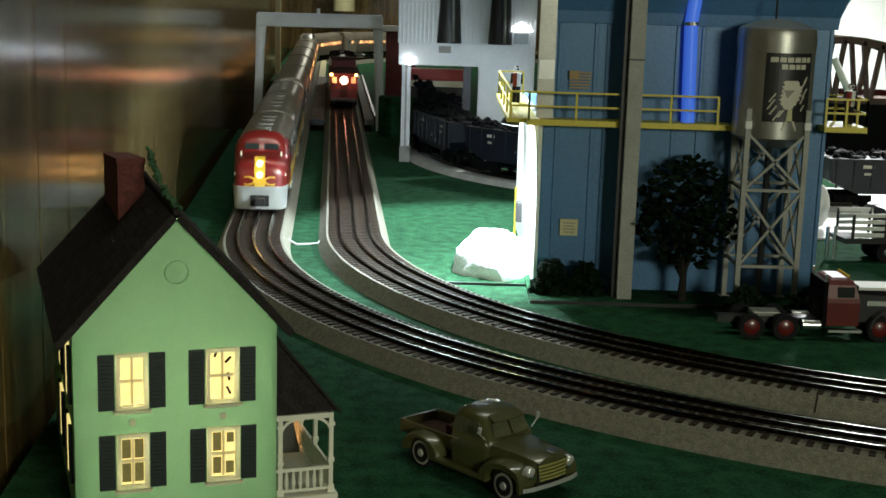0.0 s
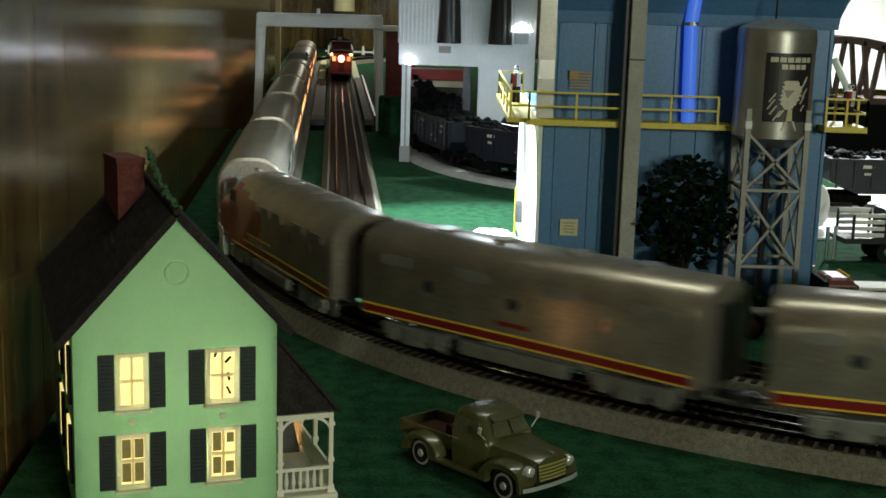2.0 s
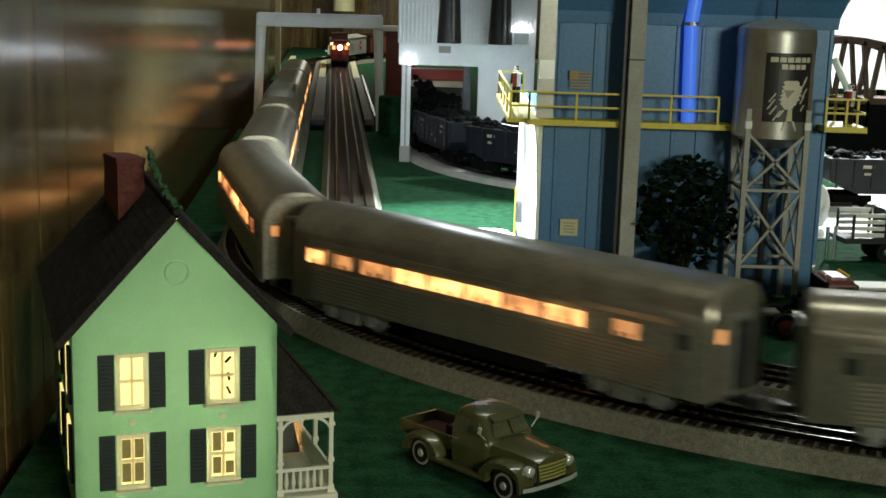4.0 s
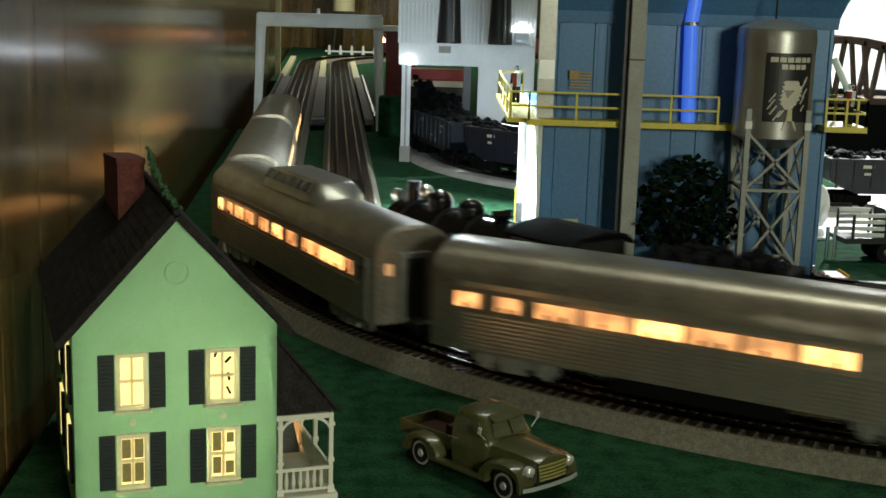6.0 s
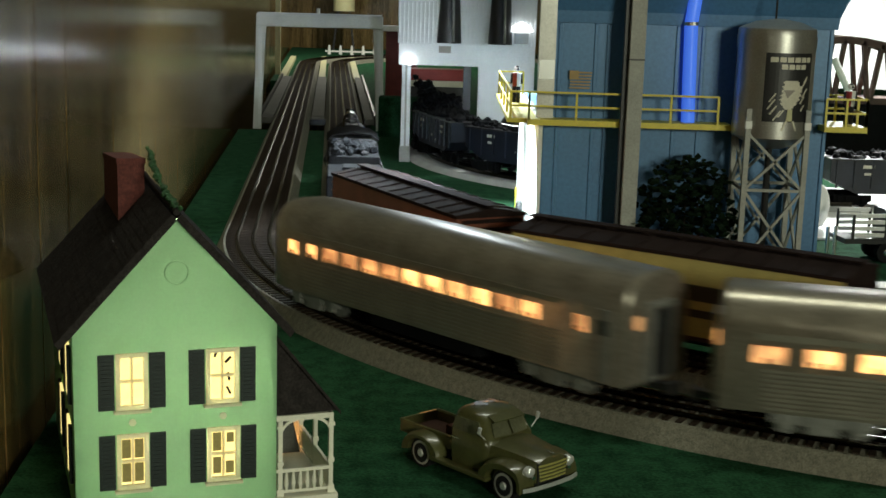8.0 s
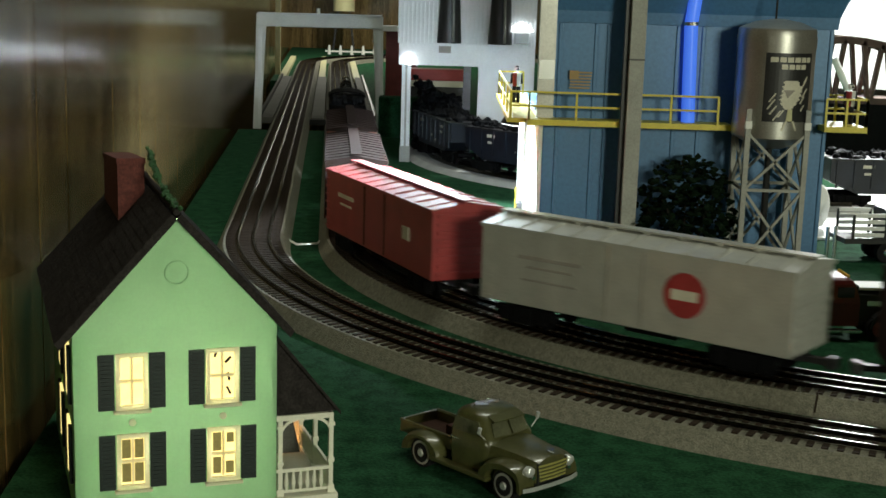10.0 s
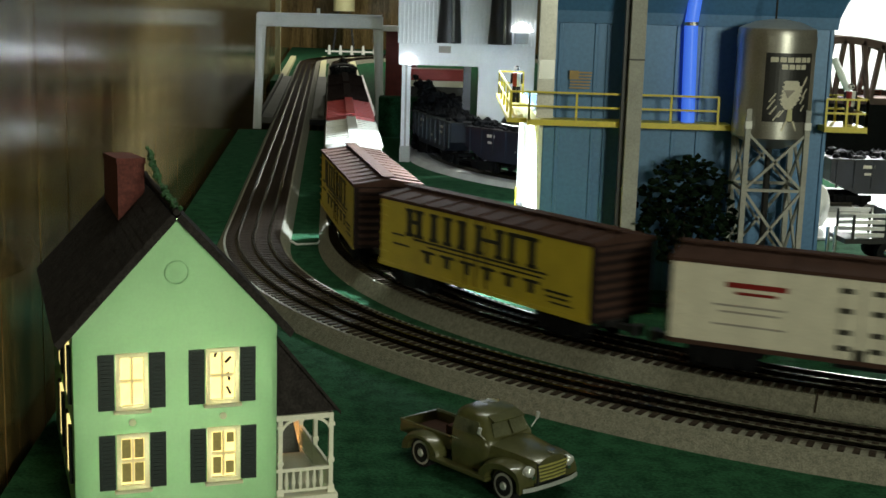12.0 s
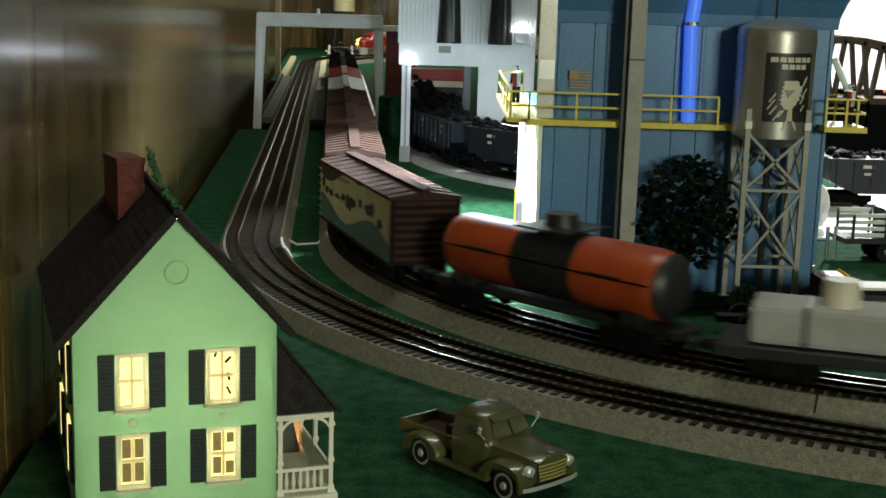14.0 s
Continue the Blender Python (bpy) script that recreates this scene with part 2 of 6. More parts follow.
# ---- plan of the tracks: two ovals ----
ZR = 0.016
AL = -0.0869
D = Vector((math.sin(AL), math.cos(AL), 0))
N = Vector((math.cos(AL), -math.sin(AL), 0))
C1, C2 = Vector((0.51596, 1.3846, 0)), Vector((0.51543, 1.39073, 0))
R1, R2 = 0.70945, 0.60858
LS = 3.0


def oval(c, r, s):
    """Place and heading at s metres along an oval; 0 where the near bend starts, negative up the far straight."""
    total = 2 * LS + 2 * math.pi * r
    s = (s + LS) % total - LS
    if s < 0:
        return c - N * r - D * s, -D
    if s < math.pi * r:
        a = s / r
        return c - N * r * math.cos(a) - D * r * math.sin(a), N * math.sin(a) - D * math.cos(a)
    s -= math.pi * r
    if s < LS:
        return c + N * r + D * s, D.copy()
    a = (s - LS) / r
    return c + D * LS + N * r * math.cos(a) + D * r * math.sin(a), -N * math.sin(a) + D * math.cos(a)


def along(c, r, a, b, step):
    k = max(2, int((b - a) / step) + 1)
    for i in range(k):
        yield oval(c, r, a + (b - a) * i / (k - 1))


def sweep(bm, stations, section, close=False):
    """Sweeps (offset to the right, height) pairs along places with headings."""
    rings = []
    for p, h in stations:
        right = Vector((h.y, -h.x, 0))
        rings.append([p + right * o + Vector((0, 0, z)) for o, z in section])
    if close:
        rings.append(rings[0])
    return loft(bm, rings, caps=not close)


# ---- the setting ----
def setting():
    bm = bmesh.new()
    turn = Matrix.Translation(C2 - N * R2) @ Matrix.Rotation(-AL, 4, "Z")
    for x0, x1, y0, y1 in ((-0.19, 0.05, -2.2, 1.075), (-0.19, 0.05, 2.32, 4.3), (0.05, 2.6, -2.2, 4.3)):
        box(bm, (x0 + x1) / 2, (y0 + y1) / 2, -0.02, x1 - x0, y1 - y0, 0.04, m=turn)
    tagged(part("ground", bm, "grass"), "green grass mat on the layout table", "ground", kind="structure")
    bm = bmesh.new()
    box(bm, 0.6, 1.5, -0.9, 9.0, 14.0, 0.05)
    tagged(part("floor", bm, "concrete"), "plain grey concrete floor below the table", "floor", kind="structure")
    # panelled wall along the straight tracks
    w = thing("wall_west", "brown wood panelling with dark vertical grooves", "wall", kind="structure")
    w.matrix_basis = Matrix.Translation(C2 - N * (R2 + 0.198)) @ Matrix.Rotation(-AL, 4, "Z")
    y = -2.436
    widths = (0.089, 0.188, 0.152, 0.105, 0.100)
    i = 0
    first = {}
    while y < 4.6:
        k = widths[i % 5]
        if k not in first:
            first[k] = part("plank", B(-0.011, 0, 0.6, 0.02, k - 0.0024, 3.2), "panel", w)
            first[k].matrix_basis = pose(0, y + k / 2, 0)
        else:
            again(first[k], w, pose(0, y + k / 2, 0))
        y += k
        i += 1
    part("backing", B(-0.03, 1.1, 0.6, 0.02, 7.0, 3.2), "groove", w)
    bm = bmesh.new()
    box(bm, 0.9, 5.62, 0.6, 3.6, 0.03, 3.2)
    tagged(part("wall_north", bm, "panel"), "brown panelled far wall of the room", "wall", kind="structure")
    tagged(part("wall_east", B(2.9, 1.5, 0.6, 0.03, 8.4, 3.2), "plaster"), "plain pale room wall", "wall", kind="structure")
    tagged(part("wall_south", B(0.9, -2.4, 0.6, 4.6, 0.03, 3.2), "plaster"), "plain pale room wall", "wall", kind="structure")
    tagged(part("ceiling", B(0.6, 1.7, 2.45, 5.5, 9.0, 0.04), "plaster"), "plain pale ceiling", "ceiling", kind="structure")


setting()


def oval_track(c, r, name, label):
    t = thing(name, label, "track", "model railway tracks", kind="structure")
    total = 2 * LS + 2 * math.pi * r
    st = list(along(c, r, -LS, total - LS, 0.02))[:-1]
    bed = [(-0.0365, 0.0), (-0.0350, 0.0024), (-0.0288, 0.0123), (0.0288, 0.0123), (0.0350, 0.0024), (0.0365, 0.0)]
    bm = bmesh.new()
    rings = []
    for p, h in st:
        right = Vector((h.y, -h.x, 0))
        rings.append([bm.verts.new(p + right * o + Vector((0, 0, z))) for o, z in bed])
    for a, b in zip(rings, rings[1:] + rings[:1]):
        for i in range(5):
            bm.faces.new((a[i], a[i + 1], b[i + 1], b[i]))
    part("roadbed", bm, "ballast", t)
    for o in (-0.0155, 0.0, 0.0155):
        bm = bmesh.new()
        sec = [(o - 0.0020, 0.0131), (o - 0.0007, 0.0137), (o - 0.0011, 0.0152), (o - 0.0009, 0.016), (o + 0.0009, 0.016), (o + 0.0011, 0.0152), (o + 0.0007, 0.0137), (o + 0.0020, 0.0131)]
        sweep(bm, st, sec, close=True)
        part("rail", bm, "rail", t, smooth=True)
    if r < 0.65:
        p, h = oval(c, r, 0.632)
        right = Vector((h.y, -h.x, 0))
        seam = bmesh.new()
        for k in (-1, 1):
            bar(seam, p + right * k * 0.0284 + Vector((0, 0, 0.0126)), p + right * k * 0.0352 + Vector((0, 0, 0.0026)), 0.0012, 0.0010)
        part("roadbed_seam", seam, "tie", t)
    # ties: the near bend piece by piece, the rest joined
    pitch, first, rest, near = 0.0082, None, bmesh.new(), 0
    for i in range(int(total / pitch)):
        s = -LS + i * pitch
        p, h = oval(c, r, s)
        m = Matrix.Translation(p + Vector((0, 0, 0.0122))) @ Matrix.Rotation(math.atan2(h.y, h.x), 4, "Z")
        if -0.4 < s < 2.0:
            if first is None:
                first = part("tie", B(0, 0, 0, 0.0038, 0.0530, 0.0020), "tie", t)
                first.matrix_basis = m
            else:
                again(first, t, m)
        else:
            q = [rest.verts.new(m @ Vector((x, y, 0.0010))) for x, y in ((-0.0018, -0.026), (0.0018, -0.026), (0.0018, 0.026), (-0.0018, 0.026))]
            b = [rest.verts.new(m @ Vector((x, y, -0.0015))) for x, y in ((-0.0018, -0.026), (0.0018, -0.026), (0.0018, 0.026), (-0.0018, 0.026))]
            rest.faces.new(q)
            for k in range(4):
                rest.faces.new((q[k], b[k], b[(k + 1) % 4], q[(k + 1) % 4]))
    o = part("far_ties", rest, "tie", t)
    o["kind"] = "stuff"


oval_track(C1, R1, "outer_track", "three-rail model railway track on grey roadbed")
oval_track(C2, R2, "inner_track", "three-rail model railway track on grey roadbed, inner loop")


# ---- trains: x forward, z from the rail top ----
def shell_ring(x, w, h, zb, round_=0.55, n=7):
    """Cross-section: straight sides, domed roof."""
    zs = zb + (h - zb) * round_
    pts = [(x, -w, zb), (x, -w, (zb + zs) / 2), (x, -w, zs)]
    for i in range(1, 2 * n):
        a = math.pi * i / (2 * n)
        c, s = math.cos(a), math.sin(a)
        pts.append((x, -w * math.copysign(abs(c) ** 0.75, c), zs + (h - zs) * s ** 0.85))
    return pts + [(x, w, zs), (x, w, (zb + zs) / 2), (x, w, zb)]


def bogie(parent, x, wheels=(-0.022, 0.022), material="grey", r=0.0085):
    f = bmesh.new()
    half = max(wheels) + 0.009
    for y in (-0.0235, 0.0235):
        box(f, 0, y, 0.0118, 2 * half, 0.004, 0.0085, 0.0012)
        box(f, 0, y * 1.05, 0.0095, 0.019, 0.004, 0.0125, 0.001)
        for wx in wheels:
            box(f, wx, y * 1.04, 0.0095, 0.009, 0.0045, 0.010, 0.001)
    box(f, 0, 0, 0.0125, 0.012, 0.046, 0.005)
    b = part("bogie", f, material, parent)
    b.matrix_basis = pose(x, 0, 0)
    for wx in wheels:
        w = bmesh.new()
        rod(w, (0, -0.0155, 0), (0, 0.0155, 0), 0.0015)
        for y in (-0.0155, 0.0155):
            rod(w, (0, y - 0.002, 0), (0, y + 0.002, 0), r, seg=16)
        o = part("wheelset", w, "grey" if material == "grey" else "flatblack", b, smooth=True)
        o.matrix_basis = pose(wx, 0, r)
    return b


def coupler(parent, x):
    s = 1 if x > 0 else -1
    bm = B(x + s * 0.006, 0, 0.0135, 0.022, 0.006, 0.004)
    box(bm, x + s * 0.016, 0.001 * s, 0.0135, 0.007, 0.011, 0.008, 0.0015)
    part("coupler", bm, "black", parent)


def nose_ring(x, w, h, zb=0.0205):
    zs = zb + (h - zb) * 0.62
    side = [zb + (zs - zb) * k / 17 for k in range(18)]
    arc = []
    for i in range(1, 14):
        a = math.pi * i / 14
        c, q = math.cos(a), math.sin(a)
        arc.append((x, -w * math.copysign(abs(c) ** 0.75, c), zs + (h - zs) * q ** 0.85))
    return [(x, -w, z) for z in side] + arc + [(x, w, z) for z in side[::-1]]


def nose_unit(lit, name="diesel_locomotive"):
    """Streamlined cab unit in silver and red, nose at +x."""
    e = thing(name, "silver and red streamlined diesel locomotive on rails", "locomotive", "passenger train")
    bm = bmesh.new()
    prof = [(0.1492, 0.017, 0.045), (0.1480, 0.0225, 0.0515), (0.144, 0.0260, 0.0562), (0.136, 0.0282, 0.0588), (0.124, 0.0292, 0.0602), (0.113, 0.0293, 0.0612),
            (0.1115, 0.0294, 0.0620), (0.1045, 0.0297, 0.0718), (0.0985, 0.03, 0.0778), (0.090, 0.03, 0.0805)]
    prof += [(0.0875 - i * 0.0025, 0.03, 0.082) for i in range(34)] + [(-0.06, 0.03, 0.082), (-0.11, 0.03, 0.082), (-0.1385, 0.03, 0.082), (-0.1425, 0.0285, 0.0805)]
    loft(bm, [nose_ring(x, w, h) for x, w, h in prof])
    for f in bm.faces:
        c = f.calc_center_median()
        # red bonnet with a rounded end on the side, silver belly panel and a low stripe
        if c.x > 0.1:
            red = c.z > 0.0265 or c.x < 0.105
        elif c.z < 0.0275:
            red = True
        elif c.z < 0.0755:
            red = c.x > 0.014 + (0.036 if c.z > 0.0505 else 0.014) * ((c.z - 0.0505) / 0.017) ** 2
        else:
            red = c.x > 0.086
        if red and c.x > -0.1395:
            f.material_index = 1
    part("body", bm, ["silver", "red"], e, smooth=True)
    p = bmesh.new()
    loft(p, [[(0.150 - k, -w * 0.95, 0.003), (0.1525 - k, -w, 0.0278), (0.1525 - k, w, 0.0278), (0.150 - k, w * 0.95, 0.003)] for k, w in ((0.026, 0.0298), (0.014, 0.0294), (0.006, 0.0272), (0.0015, 0.0235), (0, 0.017))])
    part("pilot", p, "pilot", e, "bright silver rounded pilot", smooth=True)
    part("pilot_opening", B(0.1515, 0, 0.0125, 0.003, 0.020, 0.012), "black", e)
    ws = bmesh.new()
    for y in (-0.0105, 0.0105):
        loft(ws, [[(0.1115, y - 0.008, 0.0635), (0.1115, y + 0.008, 0.0635), (0.107, y + 0.0075, 0.0695), (0.107, y - 0.0075, 0.0695)],
                  [(0.1100, y - 0.008, 0.0630), (0.1100, y + 0.008, 0.0630), (0.1055, y + 0.0075, 0.0690), (0.1055, y - 0.0075, 0.0690)]])
    part("windshield", ws, "glass", e)
    for y in (-0.0302, 0.0302):
        part("cab_window", B(0.092, y, 0.062, 0.014, 0.0012, 0.010, 0.0004), "glass", e)
        part("stripe_line", B(-0.040, y, 0.0283, 0.196, 0.0010, 0.0012), "yellowpaint", e, "thin yellow line")
        part("stripe_line", B(-0.02, y, 0.0217, 0.228, 0.0010, 0.0010), "yellowpaint", e, "thin yellow line")
        part("inset_line", B(0.022, y, 0.0352, 0.060, 0.0010, 0.0010), "yellowpaint", e, "thin yellow line")
        for x in (-0.055, -0.095):
            part("porthole", rodb((x, y - 0.0006, 0.050), (x, y + 0.0006, 0.050), 0.0042, seg=16), "glass", e)
        for x in (0.005, -0.025, -0.075, -0.115):
            part("louvre", B(x, y, 0.061, 0.022, 0.0009, 0.0065), "grey", e)
        part("side_skirt", B(-0.01, y * 0.94, 0.0125, 0.085, 0.006, 0.010, 0.002), "grey", e)
        part("inset_panel", B(0.030, y, 0.0318, 0.034, 0.0008, 0.0058), "flute", e, "pale silver panel in the red side")
        part("nose_light", B(0.1375, y * 0.90, 0.0400, 0.009, 0.0016, 0.0030), "whitewood", e)
        part("number_board", B(0.119, y * 0.72, 0.0598, 0.010, 0.0015, 0.0045, 0.0004), "cream", e)
    bm = bmesh.new()
    edge = [(0.1500, 0.0278), (0.1503, 0.042), (0.1494, 0.0500), (0.1470, 0.0560), (0.1415, 0.0595)]
    loft(bm, [[(x, -0.0058, z), (x, 0.0058, z), (x - 0.004, 0.0058, z - 0.003), (x - 0.004, -0.0058, z - 0.003)] for x, z in edge])
    part("nose_badge", bm, "yellowpaint", e, "tall yellow nose badge")
    bm = bmesh.new()
    for s in (-1, 1):
        ring = [(0.0128 + 0.0072 * math.cos(a * math.tau / 16), 0.0338 + 0.0042 * math.sin(a * math.tau / 16)) for a in range(17)] + [(0.0205, 0.0338), (0.0235, 0.0345)]
        ring = [(0.1504 - (y / 0.0235) ** 3.0 * 0.0066, s * y, z) for y, z in ring]
        for p, q in zip(ring, ring[1:]):
            bar(bm, p, q, 0.0022, 0.0016)
    part("nose_band", bm, "yellowpaint", e, "yellow oval whisker bands")
    part("headlight", rodb((0.1455, 0, 0.0525), (0.1505, 0, 0.0525), 0.0034, seg=14), "headlight" if lit else "glass", e, "amber headlight")
    part("lower_headlight", rodb((0.148, 0, 0.0405), (0.1520, 0, 0.0405), 0.0034, seg=14), "headlight" if lit else "glass", e, "amber headlight")
    for x in (0.06, 0.02, -0.03, -0.07):
        part("roof_fan", rodb((x, 0, 0.0812), (x, 0, 0.0832), 0.0095, 0.0085, seg=18), "silverroof", e, smooth=True)
    part("horn", B(0.09, 0.008, 0.083, 0.012, 0.003, 0.003, 0.0008), "chrome", e)
    part("end_door", B(-0.1418, 0, 0.044, 0.0015, 0.016, 0.046), "black", e)
    bogie(e, 0.088, (-0.020, 0.020)), bogie(e, -0.092, (-0.020, 0.020))
    coupler(e, 0.150), coupler(e, -0.1425)
    return e


def booster_unit():
    e = thing("booster_locomotive", "silver cabless booster locomotive with red stripe", "locomotive", "passenger train")
    bm = bmesh.new()
    loft(bm, [shell_ring(x, w, h, 0.0205, 0.62) for x, w, h in ((0.1335, 0.0285, 0.0805), (0.1305, 0.03, 0.082), (0.0, 0.03, 0.082), (-0.1305, 0.03, 0.082), (-0.1335, 0.0285, 0.0805))])
    part("body", bm, "silver", e, smooth=True)
    for y in (-0.0302, 0.0302):
        part("stripe", B(0, y, 0.0248, 0.258, 0.0008, 0.0045), "red", e, "dark red stripe")
        part("stripe_line", B(0, y, 0.0280, 0.258, 0.0010, 0.0012), "yellowpaint", e, "thin yellow line")
        part("stripe_line", B(0, y, 0.0217, 0.258, 0.0010, 0.0010), "yellowpaint", e, "thin yellow line")
        for x in (-0.07, 0.0, 0.07):
            part("porthole", rodb((x, y - 0.0006, 0.048), (x, y + 0.0006, 0.048), 0.0042, seg=16), "glass", e)
        for x in (-0.100, -0.035, 0.035, 0.100):
            part("louvre", B(x, y, 0.061, 0.026, 0.0009, 0.0065), "grey", e)
        part("name_strip", B(0.0, y, 0.0345, 0.026, 0.0010, 0.003), "red", e)
        part("side_skirt", B(0, y * 0.94, 0.0125, 0.085, 0.006, 0.010, 0.002), "grey", e)
    for x in (0.08, 0.03, -0.03, -0.08):
        part("roof_fan", rodb((x, 0, 0.0812), (x, 0, 0.0832), 0.0095, 0.0085, seg=18), "silverroof", e, smooth=True)
    for s in (-1, 1):
        part("end_door", B(s * 0.1337, 0, 0.044, 0.0015, 0.018, 0.048), "black", e)
        coupler(e, s * 0.1345)
    bogie(e, 0.086, (-0.020, 0.020)), bogie(e, -0.086, (-0.020, 0.020))
    return e


def coach(kind):
    """Streamlined passenger car 0.44 long: baggage, coach, dome or tail."""
    names = {"baggage": ("baggage_car", "silver streamlined baggage car with closed doors"), "coach": ("passenger_coach", "silver streamlined coach with warm lit windows"),
             "dome": ("dome_coach", "silver dome coach with warm lit windows"), "tail": ("observation_coach", "silver round-ended observation coach with lit windows")}
    e = thing(names[kind][0], names[kind][1], "coach", "passenger train")
    L = 0.2185
    W, HT = 0.0305, 0.083
    ends = [(L, 0.0285, 0.0805), (L - 0.003, W, HT)]
    tail = [(-L + 0.003, W, HT), (-L, 0.0285, 0.0805)]
    if kind == "tail":
        tail = [(-L + 0.05, W, HT), (-L + 0.030, 0.0295, 0.0822), (-L + 0.014, 0.0262, 0.080), (-L + 0.005, 0.021, 0.0765), (-L, 0.012, 0.070)]
    bm = bmesh.new()
    loft(bm, [shell_ring(x, w, h, 0.0150, 0.62) for x, w, h in ends + [(0.0, W, HT)] + tail])
    part("body", bm, "silver", e, smooth=True)
    for y in (-1, 1):
        for i in range(9):
            part("flute", B(0, y * (W + 0.0002), 0.0178 + i * 0.0027, 2 * L - (0.06 if kind != "tail" else 0.12), 0.0014, 0.0016), "flute", e)
        part("letter_board", B(0, y * (W + 0.0002), 0.0585, 2 * L - (0.05 if kind != "tail" else 0.12), 0.0008, 0.0035), "flute", e)
        part("underbody_box", B(0, y * 0.020, 0.009, 0.13, 0.012, 0.009, 0.001), "flatblack", e)
        if kind == "baggage":
            for x in (-0.12, 0.10):
                part("sliding_door", B(x, y * (W + 0.0006), 0.037, 0.052, 0.0018, 0.040, 0.0005), "grey", e, "wide dull sliding door")
            for x in (-0.19, -0.035, 0.02, 0.175):
                part("window_pane", B(x, y * (W + 0.0004), 0.0485, 0.009, 0.0016, 0.009), "glass", e)
            continue
        if kind == "coach":
            wins = [-0.185, -0.150] + [-0.108 + 0.0405 * i for i in range(6)] + [0.150]
            size = 0.0345
        elif kind == "dome":
            wins = [-0.180, -0.150, -0.119, -0.088] + [-0.045, -0.006, 0.033] + [0.074, 0.0975, 0.121, 0.1445, 0.168]
            size = 0.0222
        else:
            wins = [-0.170 + 0.027 * i for i in range(12)] + [0.178]
            size = 0.0180
        for i, x in enumerate(wins):
            part("window_pane", B(x, y * (W + 0.0004), 0.0485, size * (1.0 if 1 < i < len(wins) - 1 else 0.6), 0.0018, 0.0098, 0.0004), "carlight", e)
            # plain dark silhouette blocks set on the front of the pane
            sb = bmesh.new()
            for q in ((-0.3, 0.22) if i % 3 else (-0.1,)):
                box(sb, x + q * size * 0.8 * (1.0 if 1 < i < len(wins) - 1 else 0.6), y * (W + 0.0008), 0.0452, 0.0042, 0.0016, 0.0036, 0.0010)
            part("seat_back", sb, "boxbrown", e)
        part("vestibule_door", B(0.200, y * (W + 0.0003), 0.038, 0.013, 0.0012, 0.044, 0.0004), "grey", e)
        part("vestibule_window", B(0.200, y * (W + 0.0008), 0.049, 0.007, 0.0014, 0.009), "glass", e)
    ends_at = (1, -1) if kind != "tail" else (1,)
    for s in ends_at:
        part("diaphragm", B(s * (L + 0.002), 0, 0.041, 0.006, 0.024, 0.048, 0.001), "grey", e)
        part("end_door", B(s * (L + 0.0046), 0, 0.040, 0.0012, 0.014, 0.042), "flute" if kind == "baggage" else "black", e)
        part("door_window", B(s * (L + 0.0052), 0, 0.0525, 0.0012, 0.0075, 0.0085), "glass", e)
        for y in (-0.0195, 0.0195):
            part("end_panel", B(s * (L + 0.0005), y, 0.040, 0.002, 0.008, 0.040), "silver", e)
        if kind != "baggage":
            part("end_window", B(s * (L + 0.0012), -0.0195, 0.0535, 0.0022, 0.006, 0.008), "carlight", e)
    if kind == "tail":
        for i in range(-2, 3):
            a = i * 0.34
            q = B(0, 0, 0, 0.0018, 0.009, 0.0098)
            o = part("tail_window", q, "carlight", e)
            o.matrix_basis = pose(-L + 0.0105 + 0.0035 * abs(i) ** 1.5 - 0.0075, i * 0.0098, 0.0485, 0, 0, -math.degrees(a) * (1 if i else 0))
        part("tail_lamp", rodb((-L + 0.006, 0, 0.068), (-L + 0.0005, 0, 0.068), 0.0035), "redlight", e, "lit red tail lamp")
    if kind == "dome":
        dm = bmesh.new()
        loft(dm, [[(x, -w, 0.078), (x, -w * 0.92, h * 0.4 + 0.078 * 0.6), (x, -w * 0.6, h), (x, w * 0.6, h), (x, w * 0.92, h * 0.4 + 0.078 * 0.6), (x, w, 0.078)] for x, w, h in ((0.070, 0.019, 0.082), (0.057, 0.0225, 0.0925), (0.045, 0.0235, 0.0945), (-0.060, 0.0235, 0.0945), (-0.073, 0.0225, 0.0925), (-0.085, 0.019, 0.082))])
        part("dome", dm, "silverroof", e, "raised dome with dark panes", smooth=True)
        for s in (-1, 1):
            for i in range(6):
                o = part("dome_pane", B(0, 0, 0, 0.015, 0.0014, 0.0085, 0.0003), "glass", e)
                o.matrix_basis = pose(-0.058 + i * 0.020, s * 0.0207, 0.0893, s * 33)
    coupler(e, L), coupler(e, -L)
    for o in e.children:
        o.matrix_basis = Matrix.Translation((o.location.x * 0.826 - o.location.x, 0, 0)) @ o.matrix_basis
        o.data.transform(Matrix.Diagonal((0.826, 1, 1, 1)))
    bogie(e, 0.121, (-0.020, 0.020)), bogie(e, -0.121, (-0.020, 0.020))
    return e


